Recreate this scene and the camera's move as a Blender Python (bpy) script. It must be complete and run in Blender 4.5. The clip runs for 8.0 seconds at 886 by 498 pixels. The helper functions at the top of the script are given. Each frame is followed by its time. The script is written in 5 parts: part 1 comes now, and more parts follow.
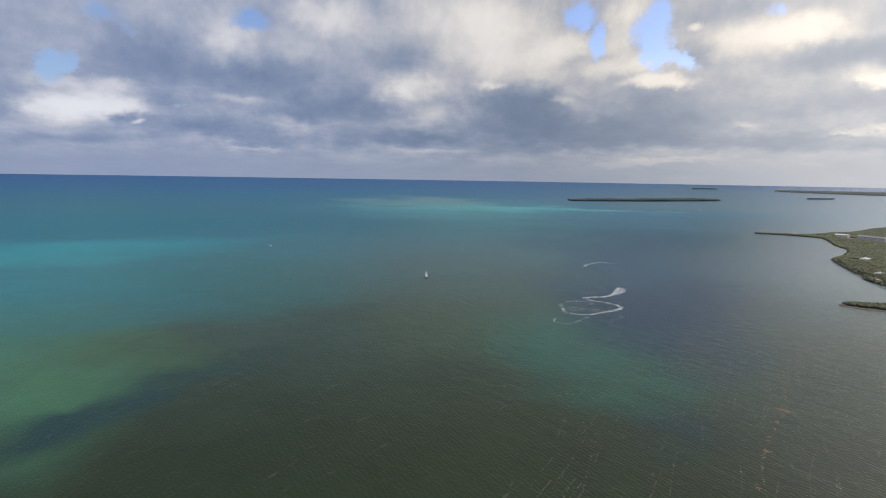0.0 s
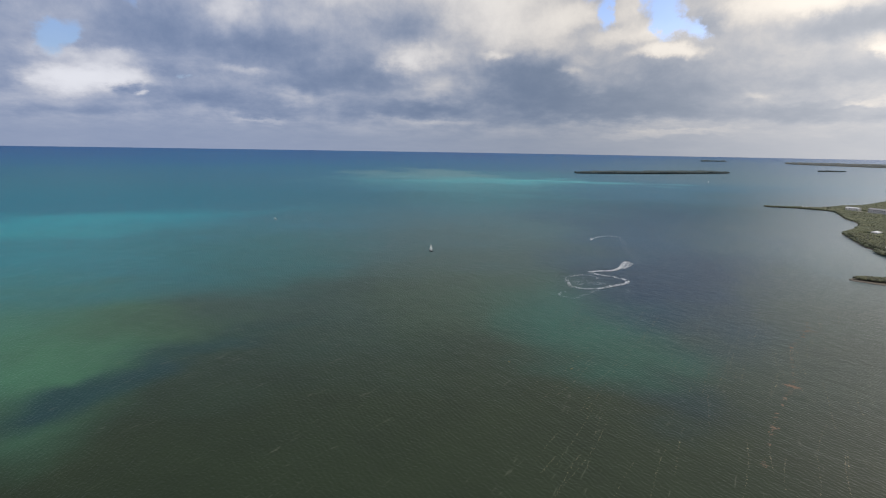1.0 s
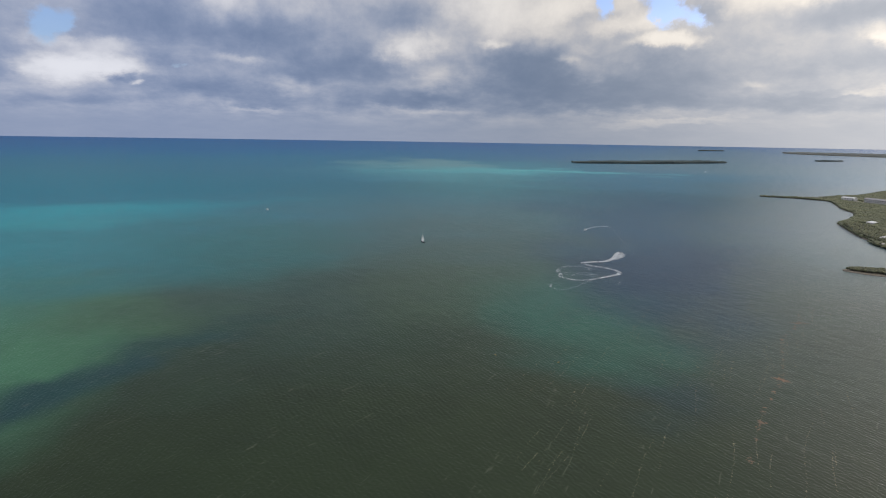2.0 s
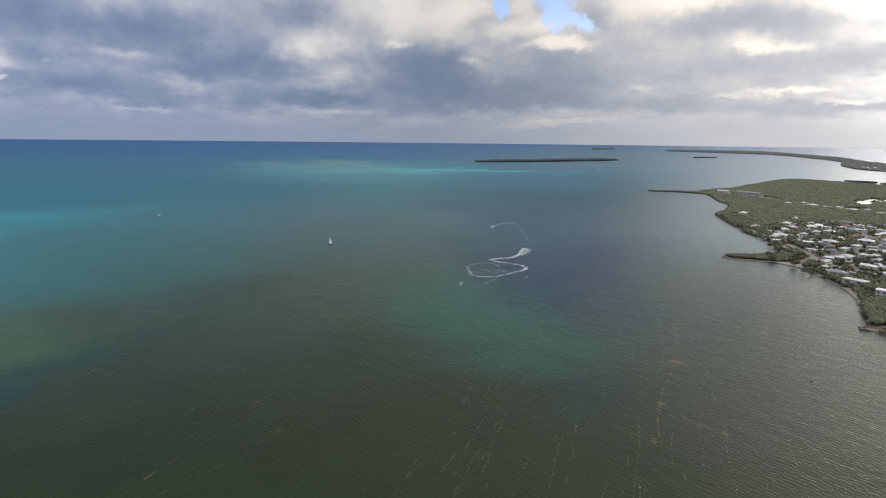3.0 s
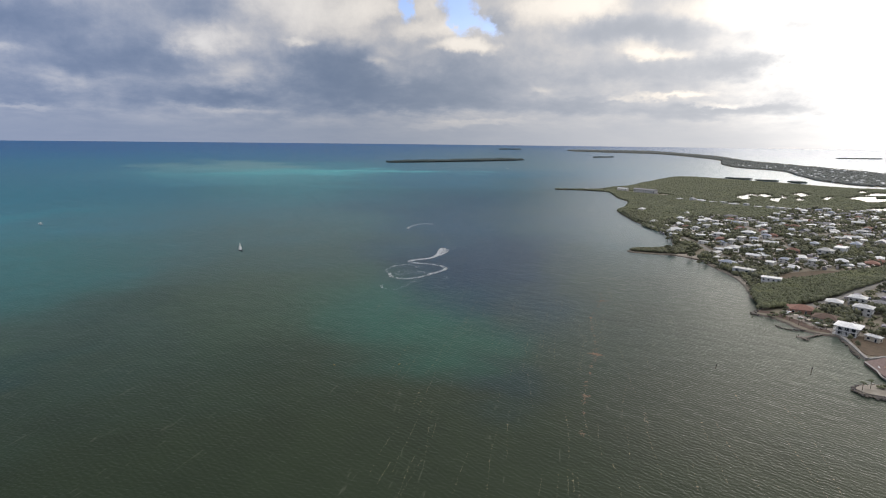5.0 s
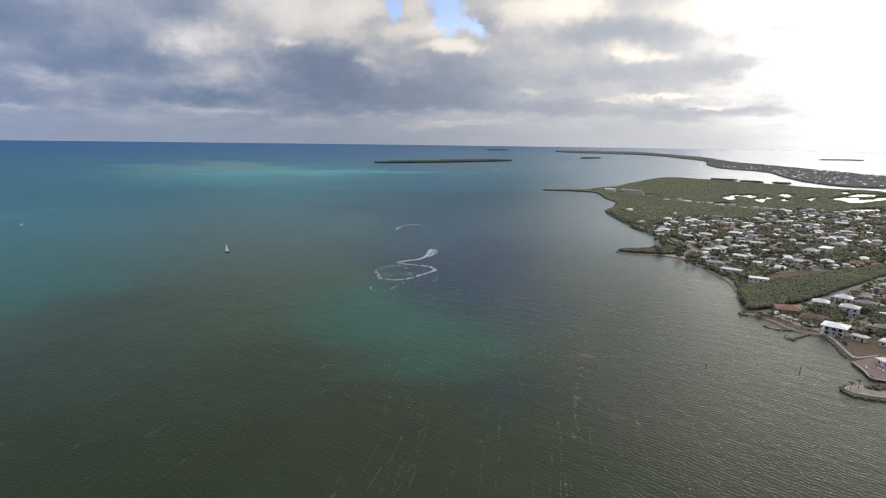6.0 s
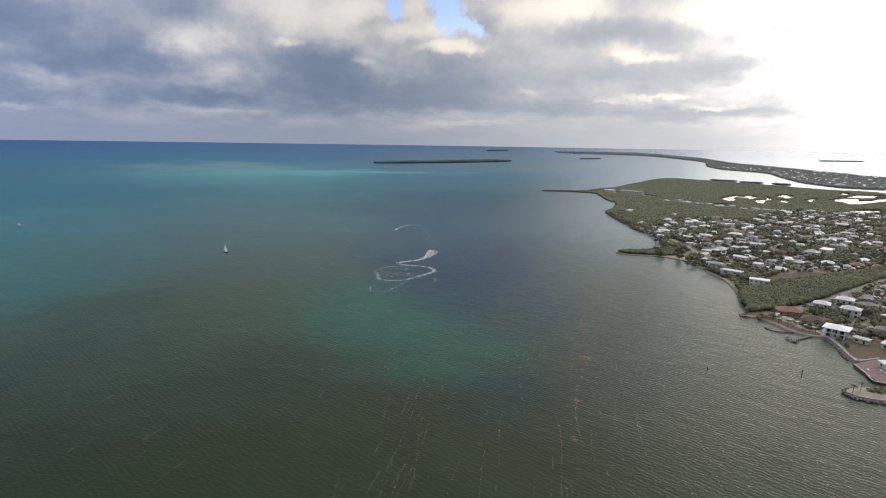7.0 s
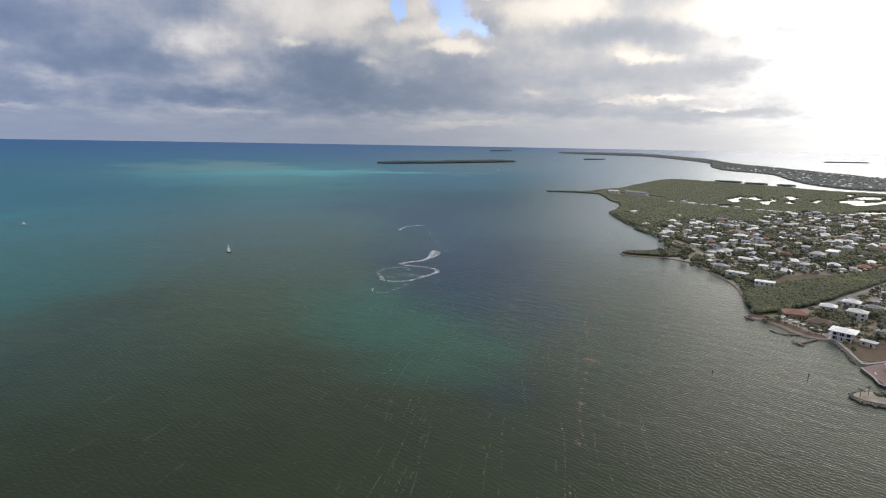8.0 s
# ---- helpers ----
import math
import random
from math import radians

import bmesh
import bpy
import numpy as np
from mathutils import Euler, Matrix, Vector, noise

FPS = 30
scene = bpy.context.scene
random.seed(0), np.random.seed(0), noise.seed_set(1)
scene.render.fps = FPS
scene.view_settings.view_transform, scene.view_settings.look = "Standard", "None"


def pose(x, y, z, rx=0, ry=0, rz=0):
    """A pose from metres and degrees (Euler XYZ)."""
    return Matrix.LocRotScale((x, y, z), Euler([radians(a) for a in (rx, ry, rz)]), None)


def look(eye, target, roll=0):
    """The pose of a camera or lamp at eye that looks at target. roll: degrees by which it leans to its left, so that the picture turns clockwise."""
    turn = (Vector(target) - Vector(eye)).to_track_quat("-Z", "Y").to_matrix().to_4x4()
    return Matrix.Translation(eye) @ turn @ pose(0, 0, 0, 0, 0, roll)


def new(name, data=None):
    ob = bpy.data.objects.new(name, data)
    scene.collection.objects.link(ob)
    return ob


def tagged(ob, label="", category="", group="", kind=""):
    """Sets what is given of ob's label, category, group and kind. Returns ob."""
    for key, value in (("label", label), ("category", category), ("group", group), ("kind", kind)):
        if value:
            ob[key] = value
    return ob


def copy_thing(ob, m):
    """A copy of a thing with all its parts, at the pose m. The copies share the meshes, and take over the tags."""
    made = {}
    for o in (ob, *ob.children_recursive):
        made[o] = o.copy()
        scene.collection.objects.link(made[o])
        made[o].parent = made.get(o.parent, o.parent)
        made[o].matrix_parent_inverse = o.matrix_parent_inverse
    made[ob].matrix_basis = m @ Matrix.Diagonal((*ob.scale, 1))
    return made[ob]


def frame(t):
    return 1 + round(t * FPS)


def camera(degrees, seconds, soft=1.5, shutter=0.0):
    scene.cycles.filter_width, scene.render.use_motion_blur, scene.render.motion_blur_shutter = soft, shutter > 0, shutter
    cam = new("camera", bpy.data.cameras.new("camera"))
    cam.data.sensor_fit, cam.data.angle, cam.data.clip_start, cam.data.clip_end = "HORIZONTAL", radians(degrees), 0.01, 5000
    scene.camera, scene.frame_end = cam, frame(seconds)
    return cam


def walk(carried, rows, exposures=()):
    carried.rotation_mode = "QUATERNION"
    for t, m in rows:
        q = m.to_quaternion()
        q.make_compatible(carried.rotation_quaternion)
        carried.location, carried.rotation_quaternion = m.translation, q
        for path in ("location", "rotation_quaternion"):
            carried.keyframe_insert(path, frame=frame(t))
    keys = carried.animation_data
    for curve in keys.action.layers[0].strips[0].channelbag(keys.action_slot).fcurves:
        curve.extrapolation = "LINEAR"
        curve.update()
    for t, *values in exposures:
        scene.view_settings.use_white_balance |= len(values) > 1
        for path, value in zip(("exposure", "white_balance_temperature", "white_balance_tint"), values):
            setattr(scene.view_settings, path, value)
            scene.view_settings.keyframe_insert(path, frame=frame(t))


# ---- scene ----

# ---------------------------------------------------------------- camera
cam = camera(76.75, 8.0, soft=1.1)


def aim(x, y, z, yaw, pitch, roll):
    a, b = radians(yaw), radians(pitch)
    return look((x, y, z), (x - math.sin(a) * math.cos(b), y + math.cos(a) * math.cos(b), z + math.sin(b)), roll)


PATH = [
    (0.0, -2.58, -17.57, 120.4, 3.01, -7.28, 0.94),
    (0.5, -2.70, -15.08, 120.3, 3.24, -8.43, 0.95),
    (1.0, -2.10, -11.77, 120.1, 3.54, -10.08, 0.94),
    (1.2, -0.78, -10.38, 120.1, 3.80, -10.56, 0.93),
    (2.3, 5.25, -3.57, 120.0, 2.51, -11.09, 0.88),
    (2.5, 5.05, -2.55, 120.0, 0.45, -11.03, 0.81),
    (3.0, 3.90, -1.35, 119.9, -6.18, -10.98, 0.62),
    (3.5, 2.78, 0.17, 119.9, -9.67, -10.95, 0.55),
    (4.0, 1.08, 1.65, 119.9, -12.32, -10.94, 0.55),
    (4.5, -0.49, 2.70, 120.0, -14.20, -10.91, 0.58),
    (5.0, -1.35, 4.50, 120.0, -15.29, -10.84, 0.63),
    (5.2, -1.50, 5.18, 119.9, -15.63, -10.82, 0.66),
    (6.3, -1.62, 8.10, 119.9, -16.65, -10.74, 0.81),
    (6.5, -1.58, 8.58, 119.9, -16.67, -10.73, 0.84),
    (7.0, -1.35, 9.45, 119.9, -16.60, -10.72, 0.88),
    (7.5, -0.93, 10.30, 119.9, -16.40, -10.69, 0.97),
    (8.0, -0.63, 11.19, 120.0, -16.24, -10.70, 1.01),
]
walk(cam, [(t, aim(*row)) for t, *row in PATH], [(0.0, 0.0), (8.0, 0.0)])

# ---------------------------------------------------------------- sky and sun
SUN_AZ, SUN_EL = 61.0, 11.0     # bearing from north (+y) towards east (+x), height, in degrees


class Nodes:
    """Short hand for wiring shader nodes."""

    def __init__(self, tree):
        self.tree = tree
        tree.nodes.clear()

    def add(self, kind, **sets):
        n = self.tree.nodes.new(kind)
        for k, v in sets.items():
            if k == "op":
                n.operation = v
            elif k == "dims":
                n.noise_dimensions = v
            elif k == "interp":
                n.interpolation_type = v
            elif k == "data":
                n.data_type = v
        return n

    def put(self, socket, v):
        if isinstance(v, bpy.types.NodeSocket):
            self.tree.links.new(v, socket)
        else:
            socket.default_value = v

    def math(self, op, a, b=0.0, clamp=False):
        n = self.add("ShaderNodeMath", op=op)
        n.use_clamp = clamp
        self.put(n.inputs[0], a)
        self.put(n.inputs[1], b)
        return n.outputs[0]

    def vec(self, op, a, b=(0, 0, 0)):
        n = self.add("ShaderNodeVectorMath", op=op)
        self.put(n.inputs[0], a)
        self.put(n.inputs[1], b)
        return n.outputs["Value"] if op in ("LENGTH", "DOT_PRODUCT", "DISTANCE") else n.outputs[0]

    def xyz(self, x, y, z):
        n = self.add("ShaderNodeCombineXYZ")
        for s, v in zip(n.inputs, (x, y, z)):
            self.put(s, v)
        return n.outputs[0]

    def split(self, v):
        n = self.add("ShaderNodeSeparateXYZ")
        self.put(n.inputs[0], v)
        return n.outputs

    def noise(self, v, scale, detail=4.0, rough=0.55, warp=0.0, color=False):
        n = self.add("ShaderNodeTexNoise", dims="3D")
        self.put(n.inputs["Vector"], v)
        n.inputs["Scale"].default_value, n.inputs["Detail"].default_value = scale, detail
        n.inputs["Roughness"].default_value, n.inputs["Distortion"].default_value = rough, warp
        return n.outputs["Color" if color else "Fac"]

    def ramp(self, v, a, b, lo=0.0, hi=1.0):
        n = self.add("ShaderNodeMapRange", interp="SMOOTHSTEP")
        for s, q in zip(n.inputs, (v, a, b, lo, hi)):
            self.put(s, q)
        return n.outputs[0]

    def mix(self, f, a, b, blend="MIX"):
        n = self.add("ShaderNodeMix", data="RGBA")
        n.blend_type = blend
        self.put(n.inputs[0], f)
        self.put(n.inputs[6], a if isinstance(a, bpy.types.NodeSocket) else (*a, 1))
        self.put(n.inputs[7], b if isinstance(b, bpy.types.NodeSocket) else (*b, 1))
        return n.outputs[2]


world = bpy.data.worlds.new("sky")
scene.world = world
world.use_nodes = True
W = Nodes(world.node_tree)
sky_tex = W.add("ShaderNodeTexSky")
sky_tex.sky_type, sky_tex.sun_disc = "NISHITA", False
sky_tex.sun_elevation, sky_tex.sun_rotation = radians(SUN_EL), radians(SUN_AZ)
way = W.add("ShaderNodeTexCoord").outputs["Generated"]
wx, wy, wz = W.split(way)
az = W.math("MULTIPLY", W.math("ARCTAN2", wx, wy), 180 / math.pi)
el = W.math("MULTIPLY", W.math("ARCSINE", wz), 180 / math.pi)
# the cloud deck is flat: its texture draws together towards the horizon
deep = W.math("ADD", W.math("MAXIMUM", wz, 0.0), 0.13)
deck = W.xyz(W.math("DIVIDE", wx, deep), W.math("DIVIDE", wy, deep), 0.0)
billow = W.noise(deck, 1.3, 8.0, 0.58, 0.5)
height = W.math("MULTIPLY", W.math("LOGARITHM", W.math("ADD", W.math("MAXIMUM", el, 0.0), 3.0), math.e), 15.0)
drawn = W.xyz(az, height, 0.0)
puffy = W.noise(drawn, 0.115, 9.0, 0.52, 0.15)
puffy_fine = W.noise(drawn, 0.36, 9.0, 0.64, 0.2)
wobble = W.vec("SUBTRACT", W.noise(drawn, 0.11, 6.0, 0.6, color=True), (0.5, 0.5, 0.5))
frayed = W.vec("SUBTRACT", W.noise(drawn, 0.55, 5.0, 0.6, color=True), (0.5, 0.5, 0.5))
place = W.vec("ADD", W.xyz(az, el, 0.0), W.vec("ADD", W.vec("MULTIPLY", wobble, (7.0, 3.0, 0.0)), W.vec("MULTIPLY", frayed, (2.6, 1.3, 0.0))))


def masses(rows):
    """Sum of soft cloud masses: bearing, height, half width, half depth (degrees), amount."""
    total = 0.0
    for a, e, ra, re, amount in rows:
        d = W.vec("LENGTH", W.vec("MULTIPLY", W.vec("SUBTRACT", place, (a, e, 0)), (1 / ra, 1 / re, 0)))
        total = W.math("ADD", W.ramp(d, 0.0, 1.0, amount, 0.0), total)
    return total


bright = masses([      # the bay's side of the sky
    (-34.8, 5.7, 6.7, 2.2, 0.46), (-33.7, 7.6, 4.4, 1.0, 0.22), (-37.4, 7.9, 3.4, 0.8, 0.18), (-31.1, 4.2, 0.9, 0.4, 0.3), (-23.8, 12.6, 4.0, 3.6, 0.22), (-15.1, 15.3, 5.6, 2.9, 0.22),
    (-23.0, 6.9, 3.4, 0.6, 0.16), (-21.6, 2.7, 3.5, 0.5, 0.2), (-17.9, 5.0, 4.8, 1.0, 0.14), (-6.9, 8.8, 5.0, 2.2, 0.36), (-4.6, 6.0, 5.1, 1.2, 0.12), (3.1, 12.0, 10.7, 6.1, 0.34), (-0.8, 15.8, 10.7, 3.7, 0.28),
    (-6.3, 2.9, 7.7, 0.6, 0.12), (-12, 13.2, 12, 4.0, 0.12), (1.0, 8.8, 2.4, 0.6, 0.22)])
bright = W.math("ADD", bright, masses([      # towards the sun
    (8.0, 7.4, 2.4, 0.7, 0.2), (9.1, 12.7, 4.4, 2.1, 0.25), (13.9, 15.4, 3.4, 2.8, 0.36), (13.8, 12.7, 3.1, 2.1, 0.26), (15.9, 10.8, 5.2, 1.3, 0.32), (17.2, 9.3, 4.1, 0.9, 0.46), (11.8, 10.5, 3.1, 1.2, 0.2),
    (25.0, 12.6, 5.8, 2.4, 0.34), (29.7, 12.6, 4.4, 1.9, 0.46), (20.7, 13.8, 1.0, 0.6, 0.3), (34.0, 8.7, 2.4, 1.6, 0.24), (14.9, 1.9, 4.7, 0.6, 0.2), (20.1, 2.0, 5.1, 0.5, 0.18)]))
bright = W.math("ADD", bright, masses([
    (24.3, 5.3, 2.7, 0.6, 0.16), (33.0, 4.1, 2.8, 0.4, 0.2), (42.4, 11.7, 10.5, 2.7, 0.45), (35.4, 8.0, 4.1, 0.7, 0.35), (37.2, 4.4, 4.4, 0.5, 0.35), (40.8, 3.4, 4.2, 0.4, 0.3), (48.7, 7.1, 7.1, 3.3, 0.4)]))
dark = masses([
    (-30.3, 10.5, 7.3, 3.5, 0.16), (-21.4, 9.1, 12.1, 2.7, 0.20), (-8.6, 11.6, 5.0, 3.1, 0.10), (-39.8, 5.0, 3.3, 2.3, 0.14), (-32.6, 4.8, 1.7, 0.9, 0.36), (-26.5, 4.3, 9.3, 1.7, 0.18), (-13.5, 6.6, 10.6, 2.7, 0.27),
    (-28.7, 6.4, 4.1, 1.3, 0.1), (4.4, 7.3, 6.6, 3.1, 0.32), (8.3, 4.7, 15.4, 2.3, 0.34), (-5.7, 4.2, 7.6, 1.2, 0.22), (-15, 3.8, 16, 1.9, 0.14), (1.7, 2.9, 6.8, 1.3, 0.16), (16.6, 6.6, 7.5, 3.1, 0.2), (15.3, 3.7, 8.4, 1.3, 0.16)])
dark = W.math("ADD", dark, masses([
    (23.1, 14.6, 4.7, 2.0, 0.16), (20.7, 11.5, 2.1, 1.8, 0.14), (-37.3, 2.9, 9.9, 0.8, 0.12), (26.2, 3.6, 14.3, 1.2, 0.16), (28.9, 6.4, 7.9, 2.8, 0.08), (33.7, 10.2, 8.9, 1.8, 0.30), (42.5, 6.7, 8.0, 1.7, 0.30),
    (34.0, 6.2, 10.5, 1.7, 0.14), (40.2, 2.9, 10.5, 1.0, 0.34), (46.5, 9.4, 3.7, 0.9, 0.12), (30.1, 3.7, 7.9, 1.3, 0.14)]))
gaps = masses([
    (-37.1, 8.7, 2.6, 2.1, 1.0), (-33.8, 13.1, 3.1, 1.7, 0.6), (-21.3, 14.0, 3.8, 1.9, 0.9), (-32.2, 11.9, 1.6, 1.1, 0.45), (9.5, 15.2, 2.7, 2.5, 1.0), (11.6, 12.8, 1.4, 3.0, 1.0), (16.7, 13.8, 3.2, 4.3, 1.1),
    (17.3, 11.1, 1.9, 1.9, 0.9), (19.4, 11.0, 1.9, 1.4, 0.9), (-27.9, 6.1, 1.3, 0.5, 0.5), (26.6, 14.4, 1.8, 1.2, 0.5), (-20, 24, 16, 7, 0.9), (30, 28, 14, 8, 0.9)])
level = W.math("ADD", W.math("MULTIPLY", W.math("SUBTRACT", billow, 0.5), 0.22), 0.485)
level = W.math("ADD", level, W.math("MULTIPLY", W.math("SUBTRACT", puffy_fine, 0.5), 0.34))
level = W.math("ADD", level, W.math("MULTIPLY", W.math("SUBTRACT", puffy, 0.5), 0.42))
level = W.math("SUBTRACT", W.math("ADD", level, bright), dark)
level = W.ramp(level, -0.04, 1.04)
# low sky: a pale even veil under the deck
veil = W.ramp(el, 0.6, 3.2, 1.0, 0.0)
level = W.math("ADD", W.math("MULTIPLY", level, W.math("SUBTRACT", 1.0, W.math("MULTIPLY", veil, 0.8))), W.math("MULTIPLY", veil, 0.29))
cr = W.add("ShaderNodeValToRGB")
cr.color_ramp.interpolation = "B_SPLINE"
els = cr.color_ramp.elements
els[0].position, els[0].color = 0.0, (0.15, 0.20, 0.295, 1)
els[1].position, els[1].color = 1.0, (0.86, 0.82, 0.77, 1)
for pos, c in ((0.25, (0.215, 0.265, 0.365)), (0.5, (0.36, 0.39, 0.46)), (0.75, (0.60, 0.58, 0.57))):
    e = els.new(pos)
    e.color = (*c, 1)
W.put(cr.inputs[0], level)
# light through the cloud round the hidden sun
sun_way = Vector((math.sin(radians(SUN_AZ)) * math.cos(radians(SUN_EL)), math.cos(radians(SUN_AZ)) * math.cos(radians(SUN_EL)), math.sin(radians(SUN_EL))))
toward = W.math("MULTIPLY", W.math("ARCCOSINE", W.vec("DOT_PRODUCT", W.vec("NORMALIZE", way), tuple(sun_way))), 180 / math.pi)
halo = W.ramp(toward, 0.0, 25.0, 1.8, 0.0)
thin = W.ramp(level, 0.12, 0.80, 0.08, 1.35)
glow = W.math("ADD", W.math("MULTIPLY", halo, thin), W.ramp(toward, 4.0, 58.0, 0.46, 0.0))
deck_col = W.mix(1.0, cr.outputs[0], W.mix(glow, (0, 0, 0), (1.0, 0.97, 0.90)), "ADD")
# the mix factor is limited to 1, so the core of the halo is added apart
deck_col = W.mix(1.0, deck_col, W.mix(W.math("SUBTRACT", glow, 1.0, True), (0, 0, 0), (1.0, 0.97, 0.92)), "ADD")
warm_side = W.ramp(toward, 20.0, 70.0, 1.0, 0.0)
deck_col = W.mix(W.math("MULTIPLY", warm_side, 0.35), deck_col, W.mix(1.0, deck_col, (1.12, 1.0, 0.86), "MULTIPLY"))
away = W.ramp(toward, 45.0, 95.0)
deck_col = W.mix(away, deck_col, W.mix(1.0, deck_col, (0.93, 0.99, 1.14), "MULTIPLY"))
blue = W.mix(1.0, sky_tex.outputs[0], (0.145, 0.160, 0.240), "MULTIPLY")
ragged = W.math("ADD", gaps, W.math("MULTIPLY", W.math("SUBTRACT", puffy_fine, 0.5), 1.2))
hole = W.math("MULTIPLY", W.ramp(ragged, 0.2, 0.85, 0.0, 0.92), W.ramp(gaps, 0.03, 0.35))
# unseen high sky: dimmed away from the sun and brightened near it for the sea's reflections, and raised overhead to
# light the land
side = W.math("ADD", 1.0, W.math("MULTIPLY", W.ramp(el, 16.0, 30.0), W.ramp(toward, 30.0, 95.0, 0.7, -0.40)))
overhead = W.math("MULTIPLY", W.ramp(el, 26.0, 62.0, 1.0, 4.0), side)
out = W.add("ShaderNodeBackground")
zenith = W.ramp(el, 17.0, 40.0)
W.put(out.inputs[0], W.mix(zenith, W.mix(hole, deck_col, blue), W.mix(1.0, W.mix(hole, deck_col, blue), (1.10, 1.0, 0.86), "MULTIPLY")))
W.put(out.inputs[1], overhead)
wo = W.add("ShaderNodeOutputWorld")
W.put(wo.inputs[0], out.outputs[0])

sun = new("sun", bpy.data.lights.new("sun", "SUN"))
sun.data.energy, sun.data.angle, sun.data.color = 0.5, radians(40), (1.0, 0.93, 0.82)
sun.matrix_world = look(tuple(sun_way * 100), (0, 0, 0))

# ---------------------------------------------------------------- materials
MATS = {}


def surface(name, color, color2=None, rough=0.8, scale=1.0, metal=0.0, bump=0.0, bump_scale=None, per=0.0, third=None, isl=0.0, spec=0.4):
    """A procedural surface: two colours mixed by grain and blotches, with optional relief and variation from thing to thing."""
    if name in MATS:
        return MATS[name]
    m = bpy.data.materials.new(name)
    m.use_nodes = True
    N = Nodes(m.node_tree)
    b = N.add("ShaderNodeBsdfPrincipled")
    o = N.add("ShaderNodeOutputMaterial")
    N.put(o.inputs[0], b.outputs[0])
    p = N.add("ShaderNodeNewGeometry")
    pos = p.outputs["Position"]
    color2 = color2 or tuple(c * 0.75 for c in color)
    grain = N.noise(pos, scale, 5.0, 0.6)
    col = N.mix(N.ramp(grain, 0.32, 0.68), color, color2)
    if third:
        col = N.mix(N.ramp(N.noise(pos, scale * 0.17, 4.0, 0.6, 0.4), 0.5, 0.66), col, third)
    if per:
        r = N.add("ShaderNodeObjectInfo").outputs["Random"]
        col = N.mix(1.0, col, N.mix(r, tuple([1 - per] * 3), tuple([1 + per] * 3)), "MULTIPLY")
    if isl:
        col = N.mix(1.0, col, N.mix(p.outputs["Random Per Island"], (1 - isl, 1 - isl, 1 - isl * 0.6), (1 + isl, 1 + isl * 0.8, 1 + isl * 0.4)), "MULTIPLY")
    N.put(b.inputs["Base Color"], col)
    b.inputs["Roughness"].default_value, b.inputs["Metallic"].default_value = rough, metal
    b.inputs["Specular IOR Level"].default_value = spec
    if bump:
        k = N.add("ShaderNodeBump")
        k.inputs["Strength"].default_value, k.inputs["Distance"].default_value = 1.0, bump
        N.put(k.inputs["Height"], N.noise(pos, bump_scale or scale * 2, 4.0, 0.6))
        N.put(b.inputs["Normal"], k.outputs[0])
    MATS[name] = m
    return m


leafy = surface("mangrove_leaves", (0.116, 0.126, 0.064), (0.086, 0.094, 0.050), 0.8, 0.25, bump=0.15, bump_scale=1.6, third=(0.142, 0.150, 0.072), isl=0.12)
leafy_dark = surface("tree_leaves", (0.118, 0.124, 0.066), (0.082, 0.088, 0.048), 0.8, 0.7, bump=0.15, bump_scale=2.0, isl=0.35, per=0.2)
# distant leaf colour, paled and greyed to paint in the haze
leafy_hazed = surface("hazed_far_leaves", (0.175, 0.185, 0.160), (0.150, 0.160, 0.140), 0.85, 0.1, isl=0.06)
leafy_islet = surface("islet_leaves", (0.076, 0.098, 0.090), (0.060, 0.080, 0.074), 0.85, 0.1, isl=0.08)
palm_leaf = surface("palm_leaves", (0.065, 0.085, 0.030), (0.040, 0.055, 0.020), 0.6, 1.5, per=0.2)
bark = surface("bark", (0.16, 0.12, 0.09), (0.10, 0.08, 0.06), 0.9, 3.0, bump=0.02)
soil = surface("land_soil", (0.23, 0.195, 0.145), (0.15, 0.135, 0.092), 0.95, 0.08, bump=0.15, bump_scale=0.6, third=(0.31, 0.27, 0.22))
sand = surface("sand", (0.34, 0.305, 0.25), (0.25, 0.22, 0.175), 0.95, 0.25, bump=0.05, bump_scale=1.2)
wrack = surface("beached_weed", (0.125, 0.080, 0.060), (0.082, 0.055, 0.044), 0.9, 0.5, bump=0.12, bump_scale=2.0)
mud = surface("dark_mud", (0.10, 0.10, 0.085), (0.07, 0.072, 0.06), 0.9, 0.3)
rock = surface("rock", (0.20, 0.18, 0.15), (0.11, 0.10, 0.085), 0.9, 0.8, bump=0.12, bump_scale=2.5, isl=0.3)
grass_mat = surface("dry_lawn", (0.130, 0.092, 0.060), (0.090, 0.068, 0.044), 0.95, 0.3, bump=0.04, bump_scale=3.0)
road_mat = surface("pale_road", (0.27, 0.25, 0.22), (0.20, 0.19, 0.17), 0.9, 0.6)
white_roof = surface("white_metal_roof", (0.62, 0.62, 0.60), (0.46, 0.46, 0.45), 0.5, 0.9, per=0.34)
blue_roof = surface("blue_grey_roof", (0.26, 0.30, 0.36), (0.19, 0.22, 0.28), 0.5, 0.9, per=0.1)
red_roof = surface("terracotta_roof", (0.27, 0.145, 0.105), (0.19, 0.105, 0.080), 0.85, 0.9, bump=0.05, bump_scale=4.0, per=0.15)
brown_roof = surface("brown_shingle_roof", (0.17, 0.115, 0.085), (0.11, 0.078, 0.060), 0.9, 0.9, bump=0.05, bump_scale=4.0, per=0.15)
grey_roof = surface("grey_shingle_roof", (0.30, 0.29, 0.29), (0.21, 0.205, 0.205), 0.85, 0.9, per=0.2)
